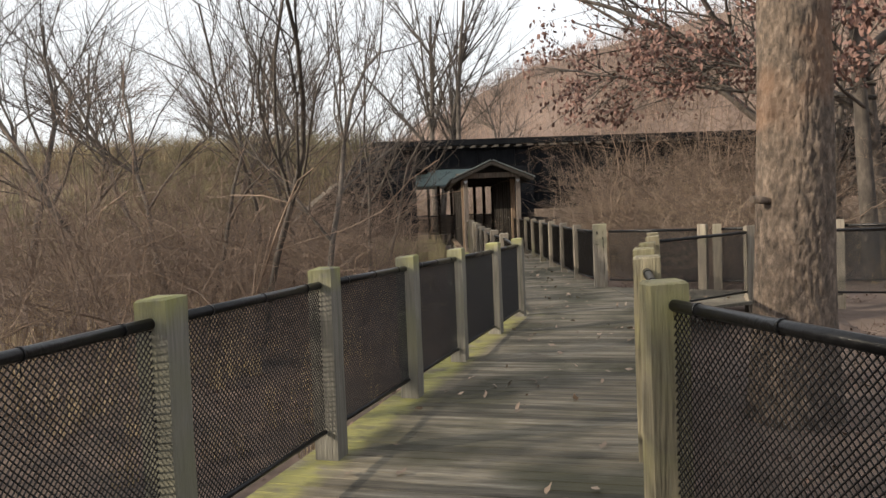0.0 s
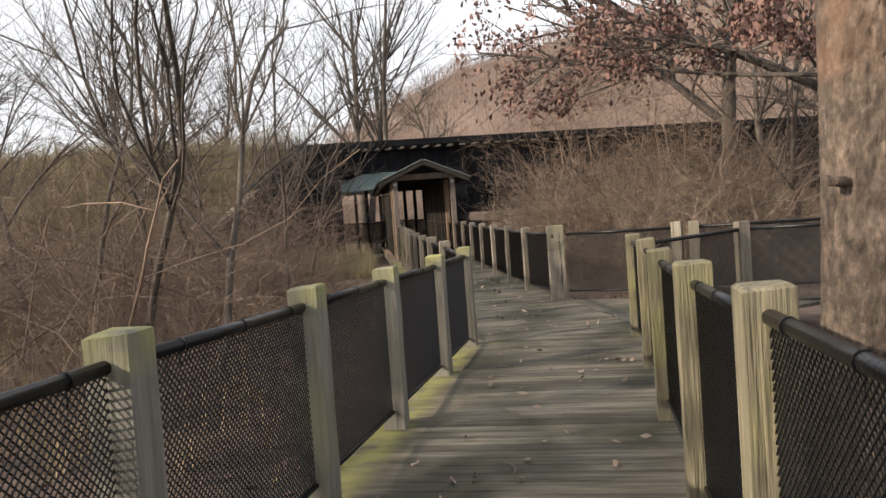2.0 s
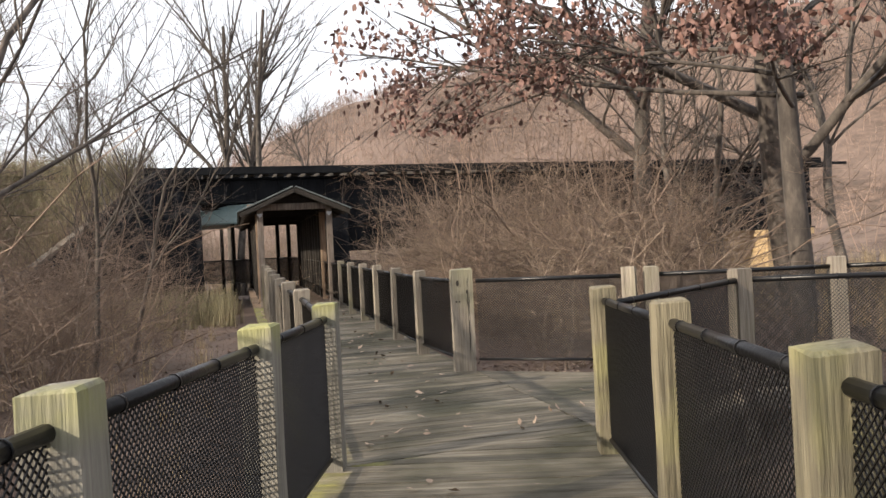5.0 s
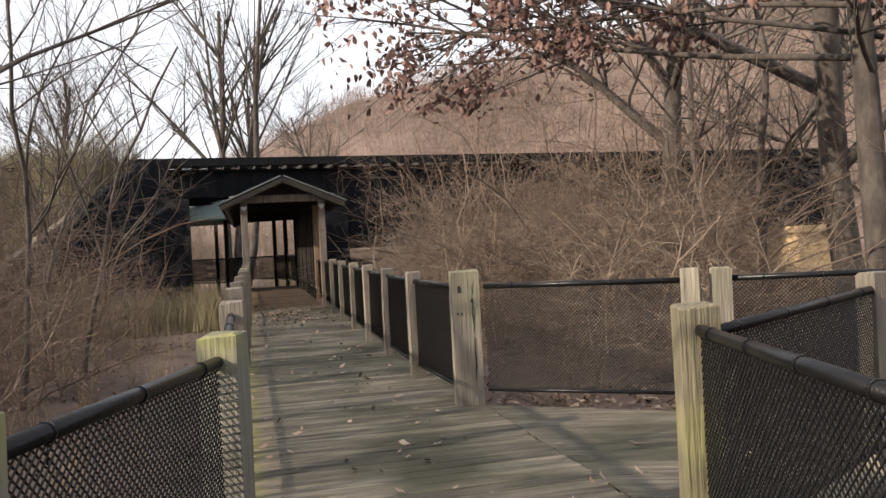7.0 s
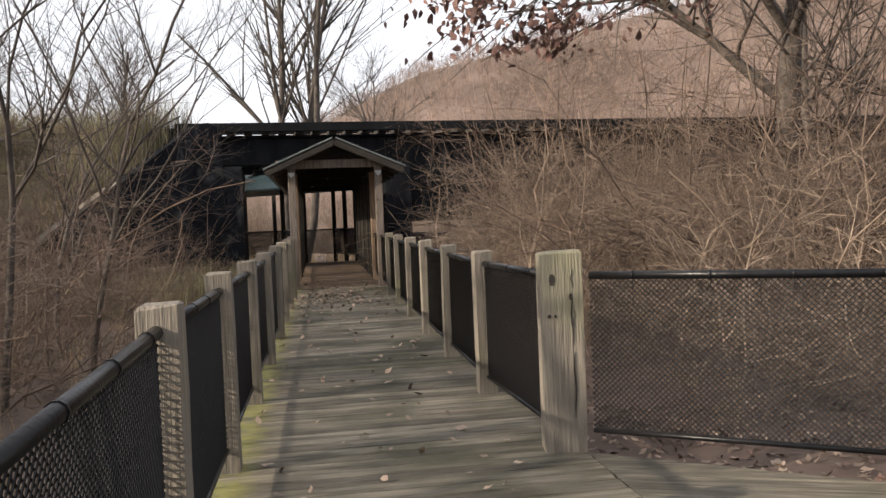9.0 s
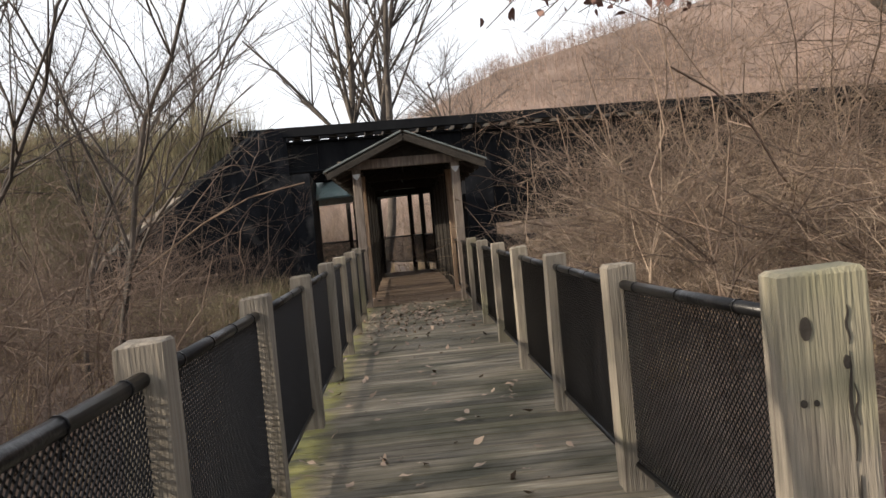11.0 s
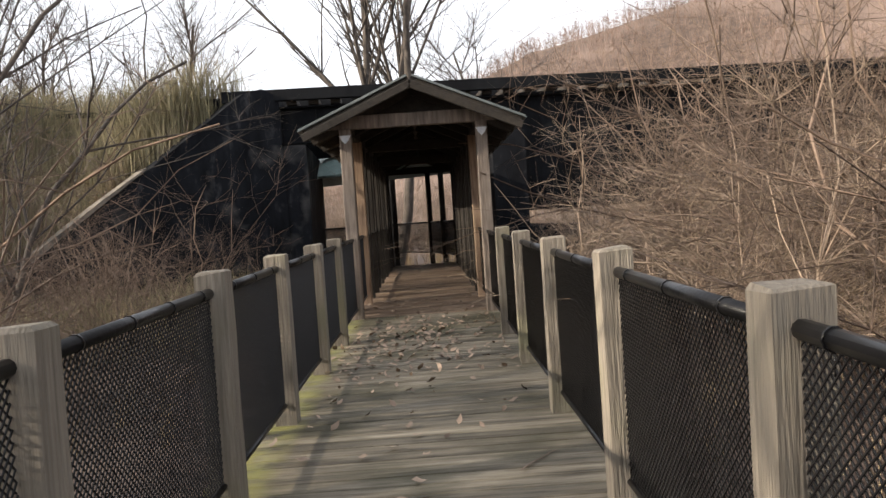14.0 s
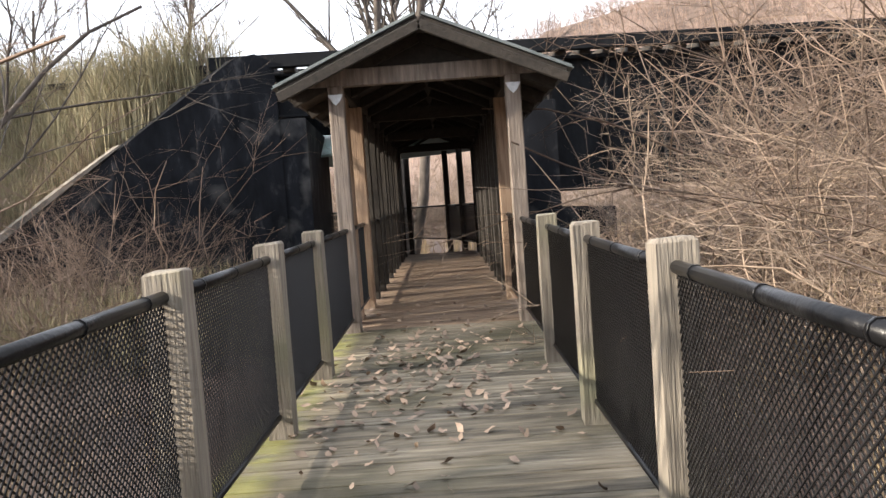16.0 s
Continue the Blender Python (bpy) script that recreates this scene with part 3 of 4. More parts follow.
# ---- plants ----
def grow(rnd, height, spread, limbs, depth, r0, bend=0.25, sides=4, lean=(0, 0), first=0.3, droop=0.0, taper=0.55, ratio=0.62, segs=5):
    """Branching skeleton as tapered tubes: returns points, quads and the outer twig tips."""
    verts, faces, tips, main = [], [], [], [0]

    def limb(p, d, length, r, level):
        n = max(1, segs - 2 * level)
        ring_prev = None
        pts = []
        for i in range(n + 1):
            t = i / n
            rr = r * (1 - t * (1 - taper if level < depth else 0.9))
            ref = Vector((1, 0, 0)) if abs(d.x) < 0.8 else Vector((0, 1, 0))
            u = d.cross(ref).normalized()
            v = d.cross(u)
            k = sides if level == 0 else (4 if level == 1 and sides > 4 else 3)
            base = len(verts)
            for q in range(k):
                a = q * 2 * math.pi / k
                verts.append(p + u * (rr * math.cos(a)) + v * (rr * math.sin(a)))
            if ring_prev is not None:
                for q in range(k):
                    faces.append((ring_prev + q, ring_prev + (q + 1) % k, base + (q + 1) % k, base + q))
            ring_prev = base
            if level == 0:
                main[0] = len(faces)
            pts.append((p.copy(), d.copy(), rr))
            d = (d + Vector((rnd.gauss(0, bend), rnd.gauss(0, bend), rnd.gauss(0, bend * 0.5) - droop * level)) * 0.5).normalized()
            p = p + d * (length / n)
        if level < depth:
            for c in range(limbs if level == 0 else max(2, limbs - level * 2)):
                t = rnd.uniform(first if level == 0 else 0.2, 1.0)
                bp, bd, br = pts[min(n, int(t * n))]
                side = Vector((rnd.gauss(0, 1), rnd.gauss(0, 1), rnd.gauss(0, 0.5))).normalized()
                nd = (bd * (1 - spread) + side * spread + Vector((0, 0, 0.12))).normalized()
                limb(bp.copy(), nd, length * rnd.uniform(0.4, 0.75) * ratio / 0.62 * (1.15 - 0.5 * t), max(0.0022, br * rnd.uniform(0.45, 0.7)), level + 1)
        else:
            tips.append((pts[-1][0], pts[-1][1]))
            tips.append((pts[-1][0].lerp(pts[0][0], 0.4), pts[-1][1]))

    limb(Vector((0, 0, -0.15)), Vector((lean[0], lean[1], 1)).normalized(), height, r0, 0)
    grow.main = main[0]
    return np.array([tuple(v) for v in verts], dtype=np.float32), np.array(faces, dtype=np.int32), tips


def strew(name, label, category, mat, templates, places):
    """Many turned and sized copies of a few templates joined into one object of loose stuff."""
    vs, fs, n = [], [], 0
    for x, y, z, size, turn, k in places:
        v, f = templates[k]
        c, s = math.cos(turn), math.sin(turn)
        w = v * size
        vs.append(np.stack([w[:, 0] * c - w[:, 1] * s + x, w[:, 0] * s + w[:, 1] * c + y, w[:, 2] + z], 1))
        fs.append(f + n)
        n += len(v)
    ob = new(name, mesh_from(name, np.concatenate(vs), np.concatenate(fs), mat))
    return tagged(ob, label, category, kind="stuff")


def on_deck(x, y, pad=0.0):
    if y < 12.5:
        return a_left(y) - 0.35 - pad < x < a_right(y) + 0.4 + pad
    if y < 47 and 0.7 - pad < x < 3.4 + pad:
        return True
    if 37 < y < 47 and -5 < x < 3.5:
        return True
    return 10.2 - pad < y < 16.2 + pad and 2.5 < x < 11 and 12.3 - pad - 0.38 * (x - 4) < y < 16.2 + pad - 0.38 * (x - 4)


def spots(seed, count, xr, yr, size, kinds, pad=0.0, keep=None):
    rnd = random.Random(seed)
    out = []
    tries = 0
    while len(out) < count and tries < count * 20:
        tries += 1
        x, y = rnd.uniform(*xr), rnd.uniform(*yr)
        if on_deck(x, y, pad) or (keep and not keep(x, y)):
            continue
        if 36.3 < y < 43 and x > -1.6:
            continue
        out.append((x, y, ground_z(x, y), rnd.uniform(*size), rnd.uniform(0, 6.28), rnd.randrange(kinds)))
    return out


def shrub_template(seed, stems, height, limbs, depth, r0, spread, bend=0.22, flare=0.75):
    rnd = random.Random(seed)
    vs, fs, n = [], [], 0
    for k in range(stems):
        a = rnd.uniform(0, 6.28)
        lean = rnd.uniform(0.03, flare)
        v, f, _ = grow(rnd, height * rnd.uniform(0.6, 1.1), spread, limbs, depth, r0 * rnd.uniform(0.6, 1.2), bend, 3, (math.cos(a) * lean, math.sin(a) * lean), 0.25, 0.02, 0.4, segs=5)
        v = v + np.array([math.cos(a) * 0.15, math.sin(a) * 0.15, 0], dtype=np.float32)
        vs.append(v)
        fs.append(f + n)
        n += len(v)
    return np.concatenate(vs), np.concatenate(fs)


def blade_template(seed, count, height, spread, width=0.006):
    """A tuft of thin bent blades."""
    rnd = random.Random(seed)
    verts, faces = [], []
    for k in range(count):
        a, lean = rnd.uniform(0, 6.28), rnd.uniform(0.02, 0.35)
        h = height * rnd.uniform(0.5, 1.1)
        bx, by = rnd.gauss(0, spread), rnd.gauss(0, spread)
        ux, uy = math.cos(a + 1.57) * width, math.sin(a + 1.57) * width
        base = len(verts)
        for t in (0, 0.55, 1.0):
            off = lean * h * t * t * (1.0 if t < 0.8 else 1.25)
            w = 1 - t * 0.85
            cx, cy, cz = bx + math.cos(a) * off, by + math.sin(a) * off, h * t * (1 - 0.12 * t) - 0.05
            verts.append((cx - ux * w, cy - uy * w, cz))
            verts.append((cx + ux * w, cy + uy * w, cz))
        for q in range(2):
            b = base + q * 2
            faces.append((b, b + 1, b + 3, b + 2))
    return np.array(verts, dtype=np.float32), np.array(faces, dtype=np.int32)


def bramble_template(seed, stems, height, flare, limbs=6, bend=0.85, r0=0.010):
    """A bush of crooked, arching stems that fork three times into fine twigs."""
    rnd = random.Random(seed)
    vs, fs, n = [], [], 0
    for k in range(stems):
        a, lean = rnd.uniform(0, 6.28), rnd.uniform(0.05, flare)
        v, f, _ = grow(rnd, height * rnd.uniform(0.55, 1.1), 0.62, limbs, 3, r0 * rnd.uniform(0.7, 1.3), bend, 3, (math.cos(a) * lean, math.sin(a) * lean), 0.2, 0.05, 0.4, 0.66, segs=7)
        vs.append(v + np.array([rnd.gauss(0, 0.18), rnd.gauss(0, 0.18), 0], dtype=np.float32))
        fs.append(f + n)
        n += len(v)
    return np.concatenate(vs), np.concatenate(fs)


BRAMBLES = [bramble_template(s + 200, 4, 2.0, 1.1) for s in range(6)]
WANDS = [bramble_template(s + 230, 3, 3.4, 0.5, 6, 0.75, 0.0115) for s in range(6)]
SHRUBS = [shrub_template(s, 6, 1.5, 5, 2, 0.013, 0.6, 0.42) for s in range(6)]
TALL = [shrub_template(s + 20, 4, 2.3, 6, 3, 0.015, 0.62, 0.48, 0.6) for s in range(6)]
SAPLINGS = [shrub_template(s + 50, 2, 3.0, 9, 2, 0.0135, 0.52, 0.34, 0.35) for s in range(6)]
TUFTS = [blade_template(s, 24, 1.0, 0.12, 0.007) for s in range(6)]

def off_walk(x, y):
    """How far a spot lies from the walk, to its left or right."""
    if y < 12.6:
        return a_left(y) - x if x < a_left(y) + 1 else x - a_right(y)
    return DECK_L - x if x < 2 else x - DECK_R


def shrubs(seed, count, xr, yr, size, near, pad, keep=None):
    """Spots whose plants stay low beside the walk."""
    return [(x, y, z, sz * min(1.0, near + 0.17 * max(0, off_walk(x, y))), t, k) for x, y, z, sz, t, k in spots(seed, count, xr, yr, size, 6, pad, keep)]


# meadow side
strew("brush", "tangled bare brown brush beside the boardwalk", "brush", TWIG_DARK, BRAMBLES, shrubs(1, 150, (-12, 0.9), (1, 34), (0.5, 0.95), 0.28, 0.5))
strew("tall_brush", "tall bare brown saplings and brush", "brush", TWIG_DARK, WANDS, spots(2, 70, (-15, -3.2), (8, 34), (0.6, 1.0), 6, 2.4))
strew("tall_brush", "close bare brown saplings towards the embankment", "brush", TWIG_DARK, WANDS, spots(22, 60, (-9, -1.2), (14, 33), (0.6, 1.0), 6, 1.2))
strew("tall_brush", "tall dark bare whips crowding the meadow's edge", "brush", TWIG_DARK, WANDS, spots(27, 38, (-8, -1.6), (11.5, 26), (1.0, 1.5), 6, 1.5))
strew("tall_brush", "dark bare whips close beside the walk", "brush", TWIG_DARK, WANDS, spots(30, 14, (-3.6, -1.2), (15, 24), (0.9, 1.25), 6, 1.5))
strew("bank_grass", "tall olive tufts at the top of the wing wall", "grass", GREEN, TUFTS, spots(28, 90, (-4.6, -1.9), (36.0, 38.2), (1.5, 2.3), 4, 0.0, lambda x, y: bank(x, y) > 0.5))
strew("dry_grass", "dry straw grass and weeds in the brush", "grass", STRAW, TUFTS, shrubs(3, 420, (-12, 0.9), (2, 35), (0.5, 1.05), 0.4, 0.2))
strew("bank_grass", "olive and straw grass on the embankment", "grass", GREEN, TUFTS, spots(4, 1300, (-40, -1.2), (30.5, 42), (0.8, 1.7), 4, 0.0, lambda x, y: bank(x, y) > 0.02))
strew("crest_grass", "bright straw grass along the embankment's crest", "grass", STRAW, TUFTS, spots(14, 500, (-30, -2.0), (36.3, 39), (0.6, 1.2), 4, 0.0, lambda x, y: bank(x, y) > 0.8))
strew("bank_grass", "olive grass growing thickly behind the wing wall", "grass", GREEN, TUFTS, spots(16, 600, (-9, -1.3), (32, 40), (0.7, 1.5), 4, 0.0, lambda x, y: bank(x, y) > 0.1))
strew("wall_weeds", "pale weeds at the foot of the wing wall", "weeds", GREEN, TUFTS, spots(15, 380, (-7.5, 0.6), (29, 36), (0.7, 1.35), 4, 0.2, lambda x, y: bank(x, y) < 0.02))
# stream side
def thicket_grows(x, y):
    """The thicket leaves open the gap beside the shelter and the field below the far girder."""
    return (x > 4.6 + 0.06 * max(0, y - 23) or y < 23) and math.atan2(x - 1.3, y - 9.4) < 0.62


POLES = [shrub_template(s + 110, 1, 3.6, 9, 3, 0.030, 0.60, 0.42, 0.4) for s in range(6)]
strew("thicket", "dense tan thicket of bare arching shrubs", "brush", TWIG, BRAMBLES, spots(5, 105, (4.5, 16), (17.2, 35.5), (0.7, 1.45), 6, 1.3, thicket_grows))
strew("saplings", "upright bare tan saplings in the thicket", "brush", TWIG, WANDS, spots(25, 80, (4.6, 16), (17.0, 35.5), (0.6, 1.15), 6, 0.9, thicket_grows))
strew("thicket", "dark brown stems tangled through the thicket", "brush", TWIG_DARK, BRAMBLES, spots(35, 55, (4.8, 16), (17.2, 35.5), (0.8, 1.5), 6, 1.3, thicket_grows))
POLE_MESH = {m.name: [(mesh_from("trunk", v, f[:15], m), mesh_from("crown", v, f[15:], m)) for v, f in POLES] for m in (TWIG, TWIG_DARK)}


def sapling(x, y, z, size, turn, k, mat, label):
    ob = new("sapling")
    for name, data in zip(("trunk", "crown"), POLE_MESH[mat.name][k]):
        new(name, data).parent = ob
    ob.location, ob.rotation_euler, ob.scale = (x, y, z), (0, 0, turn), (size, size, size)
    tagged(ob, label, "sapling", "saplings over the thicket")


for spot in spots(45, 34, (5.0, 16), (17.0, 34), (0.7, 1.15), 6, 1.3, thicket_grows):
    sapling(*spot, TWIG_DARK, "crooked bare brown sapling standing over the thicket")
for spot in spots(55, 26, (5.0, 16), (17.0, 34), (0.6, 1.1), 6, 1.3, thicket_grows):
    sapling(*spot, TWIG, "crooked bare pale tan sapling standing over the thicket")
# grass hanging over the back of the wing wall's coping
for seed, mat, words in ((61, GREEN, "short olive grass along the wing wall's coping"), (62, STRAW, "short straw grass along the wing wall's coping")):
    strew("coping_grass", words, "grass", mat, TUFTS, spots(seed, 260, (-9.5, -1.3), (30.5, 39), (0.35, 0.75), 4, 0.0, lambda x, y: bank(x, y) > 0.0 and 0.5 < y - wing_line(max(x, -6.3)) < 1.7))
strew("saplings", "tall slender saplings over the thicket", "brush", TWIG_DARK, WANDS, spots(36, 44, (5.4, 11), (18.5, 30), (1.25, 1.8), 6, 1.6, thicket_grows))
strew("brush", "tan brush and stems by the embankment's foot", "brush", TWIG_DARK, BRAMBLES, shrubs(37, 60, (-7, 0.5), (17, 35), (0.6, 1.0), 0.35, 0.5))
strew("saplings", "upright bare brown saplings in the brush", "brush", TWIG_DARK, SAPLINGS, spots(26, 120, (-12, -1.2), (9, 34), (0.5, 0.95), 6, 1.6))
# Tan brush takes the brown twig colour, which puts its shade in.
strew("brush", "tangled bare tan brush coloured darker for shade beside the boardwalk", "brush", TWIG_DARK, BRAMBLES, shrubs(6, 110, (3.3, 16), (2, 34), (0.6, 1.0), 0.28, 0.4, lambda x, y: x > 5.8 or y < 27))
strew("dry_grass", "dry straw grass and weeds", "grass", STRAW, TUFTS, shrubs(7, 1000, (3.4, 30), (2, 44), (0.6, 1.2), 0.4, 0.15, lambda x, y: y > 21 or x > 9))
# The dark twig colour here carries the shade behind the panel.
strew("brush", "low brambles coloured dark for shade behind the chain link panel", "brush", TWIG_DARK, BRAMBLES, spots(29, 34, (3.8, 9), (15.6, 20.5), (0.4, 0.62), 6, 0.4))
strew("brush", "bare brush beyond the railway bridge", "brush", TWIG, TALL, spots(8, 80, (-12, 30), (44, 62), (0.8, 1.3), 6, 0.3))
strew("saplings", "pale bare saplings beyond the shelter", "brush", TWIG, SAPLINGS, spots(38, 130, (-6, 16), (47.2, 58), (0.9, 1.7), 6, 0.0))
strew("dry_grass", "dry grass beyond the shelter", "grass", STRAW, TUFTS, spots(39, 260, (-6, 18), (43.5, 54), (0.7, 1.4), 6, 0.0))
strew("bank_grass", "straw and olive grass on the slope above the wing wall", "grass", GREEN, TUFTS, spots(40, 600, (-13, -2.2), (31.5, 37.5), (0.6, 1.3), 6, 0.0, lambda x, y: bank(x, y) > 0.05))
strew("brush", "bare brush on the slope above the wing wall", "brush", TWIG_DARK, SHRUBS, spots(41, 70, (-14, -3.5), (31.5, 37.5), (0.5, 1.0), 6, 0.0, lambda x, y: bank(x, y) > 0.1))


def split(v, f, first):
    """Two meshes' arrays: the first faces, and the rest."""
    out = []
    for g in (f[:first], f[first:]):
        keep, back = np.unique(g.ravel(), return_inverse=True)
        out.append((v[keep], back.reshape(g.shape)))
    return out


def tree(name, label, seed, at, height, r0, limbs=9, depth=3, spread=0.45, mat=None, lean=(0, 0), first=0.3, bend=0.16, group="bare trees", segs=6, forks=()):
    rnd = random.Random(seed)
    root = empty(name, label, "tree", group, at=at)
    mat = mat or BARE
    all_tips = []
    for dx, dy, ln in ((0, 0, lean), *forks):
        v, f, tips = grow(rnd, height * rnd.uniform(0.9, 1.0), spread, limbs, depth, r0, bend, 8, ln, first, 0.0, 0.35, 0.62, segs)
        v = v + np.array([dx, dy, 0], dtype=np.float32)
        for title, (pv, pf) in zip(("trunk", "crown"), split(v, f, grow.main)):
            me = mesh_from(title, pv, pf, mat)
            me.polygons.foreach_set("use_smooth", [True] * len(pf))
            part(title, me, mat, root)
        all_tips += tips
    return root, all_tips


def foot(x, y):
    return (x, y, ground_z(x, y))


for k, (x, y, h, r, ln) in enumerate([(-7.5, 20, 8, 0.09, 0), (-10.5, 22, 9, 0.11, 0), (-13.5, 25, 9, 0.11, 0.1), (-5.0, 17, 6.5, 0.06, 0), (-2.55, 13.6, 6.5, 0.055, -0.06), (-1.75, 13.9, 7.0, 0.055, 0.30), (-1.5, 20.4, 6.5, 0.045, 0.1), (-2.1, 19.2, 7, 0.05, -0.1), (-1.2, 22.6, 6, 0.04, 0.05), (-2.8, 21.5, 7.5, 0.06, 0), (-2.0, 24.0, 6, 0.04, 0.1), (-6.0, 25, 8, 0.09, 0), (-9.0, 28, 9, 0.1, 0), (-12, 17, 8, 0.09, 0), (-3.2, 27.5, 6, 0.05, 0), (-17, 28, 10, 0.13, 0), (-20, 24, 10, 0.13, 0), (-4.0, 15.5, 6, 0.05, 0.1), (-3.4, 17.5, 6.5, 0.05, -0.1)]):
    tree("bare_tree", "slender bare grey tree standing in the brush", 100 + k, foot(x, y), h, r, 9, 3, 0.46, None, (ln, 0), 0.32, 0.30, segs=8)
# Unseen trees added behind the start, to throw dappled shade on the deck.
for k, (x, y) in enumerate([(-5.2, -1.5), (-6.5, 1.5), (-8.0, -4), (-9.5, 0.5), (-7.5, 4.0), (-11, 3.5), (-5.5, -6.5)]):
    tree("bare_tree", "slender bare grey tree standing in the brush", 180 + k, foot(x, y), 7.5, 0.10, 12, 3, 0.5, None, (0, 0), 0.15, 0.25, segs=7)
tree("bare_tree", "tall three-stemmed bare tree behind the bridge", 131, foot(0.6, 47), 14, 0.20, 8, 3, 0.42, None, (-0.05, 0), 0.42, 0.10, forks=((0.25, 0, (0.08, 0)), (0.5, 0.1, (0.22, 0))))
for k, (x, y, h, r) in enumerate([(4.2, 50, 10, 0.12), (-8, 50, 11, 0.15), (-13, 52, 11, 0.14), (-19, 48, 12, 0.16), (-5, 56, 10, 0.12), (-26, 46, 12, 0.15), (-31, 50, 12, 0.16)]):
    tree("bare_tree", "tall bare tree behind the railway embankment", 140 + k, foot(x, y), h, r, 12, 3, 0.48, None, (0, 0), 0.35, 0.2, segs=8)
for k, (x, y, h, r, ln) in enumerate([(11.3, 26.5, 13, 0.28, 0), (11.6, 21.2, 13, 0.27, -0.12), (11.9, 24.0, 9, 0.10, -0.25), (14.5, 30, 10, 0.14, 0), (18, 27, 11, 0.16, 0)]):
    tree("bare_tree", "bare grey tree rising from the tan thicket", 160 + k, foot(x, y), h, r, 10, 3, 0.52, None, (ln, 0), 0.25, 0.16, segs=9)

# the old oak beside the walk
def old_oak(x, y):
    root = empty("oak_tree", "old oak with thick furrowed orange-grey bark", "tree", "oaks", at=foot(x, y))
    rings, sides, verts, faces = 230, 110, [], []
    for i in range(rings + 1):
        z = -0.3 + 7.6 * i / rings
        r = 0.315 + 0.13 * math.exp(-(z + 0.3) / 0.55) - 0.012 * z
        for k in range(sides):
            a = k * 2 * math.pi / sides
            p = Vector((math.cos(a) * 2.6, math.sin(a) * 2.6, z * 1.15))
            plate = noise.voronoi(Vector((p.x * 4.6, p.y * 4.6, p.z * 3.4)))[0]
            ridge = min(0.16, plate[1] - plate[0])
            rr = r * (1 + 0.05 * noise.noise(p * 0.5)) + 0.16 * min(0.2, ridge) + 0.006 * noise.noise(p * 9)
            verts.append((rr * math.cos(a) + 0.02 * z, rr * math.sin(a) + 0.015 * z, z))
    for i in range(rings):
        for k in range(sides):
            faces.append((i * sides + k, i * sides + (k + 1) % sides, (i + 1) * sides + (k + 1) % sides, (i + 1) * sides + k))
    part("trunk", mesh_from("trunk", verts, faces, BARK), BARK, root)
    rnd = random.Random(12)
    for z0, d, length, r in ((4.6, (0.7, 0.8, 0.35), 5, 0.10), (5.4, (1, -0.2, 0.4), 5, 0.11), (6.2, (-0.4, 1, 0.5), 5, 0.10), (7.0, (0.3, -1, 0.6), 5, 0.10)):
        v, f, tp = grow(rnd, length, 0.45, 9, 2, r, 0.14, 6, (0, 0), 0.3, 0.0, 0.3, segs=7)
        q = Vector(d).normalized().to_track_quat("Z", "Y").to_matrix()
        v = np.array([tuple(q @ Vector(p) + Vector((0.1, 0.1, z0))) for p in v])
        part("limb", mesh_from("limb", v, f, BARK), BARK, root)
    # a dead branch stub on the trunk
    bm = bmesh.new()
    tube(bm, (-0.24, -0.10, 1.90), (-0.40, -0.14, 1.92), 0.032, 9)
    part("branch_stub", bm, BARK, root, "short dark broken branch stub")


old_oak(3.10, 8.15)


def leaf_cloud(name, tips, seed, per, size, parent, label="", scatter=0.22):
    rnd = random.Random(seed)
    verts, faces = [], []
    for p, d in tips:
        for q in range(per):
            c = p + Vector((rnd.gauss(0, scatter), rnd.gauss(0, scatter), rnd.gauss(-0.05, scatter * 0.7)))
            m = Euler((rnd.uniform(0, 6.28), rnd.uniform(0, 6.28), rnd.uniform(0, 6.28))).to_matrix()
            s = size * rnd.uniform(0.6, 1.2)
            base = len(verts)
            for x, y, z in ((0, 0, 0), (0.35, 0.28, 0.10), (0.3, -0.3, 0.10), (0.75, 0.22, 0.02), (0.7, -0.2, 0.05), (1.1, 0.02, -0.12)):
                verts.append(tuple(c + m @ Vector((x * s, y * s, z * s))))
            faces += [(base, base + 2, base + 1), (base + 1, base + 2, base + 3), (base + 2, base + 4, base + 3), (base + 3, base + 4, base + 5)]
    return part(name, mesh_from(name, verts, faces, LEAF), LEAF, parent, label)


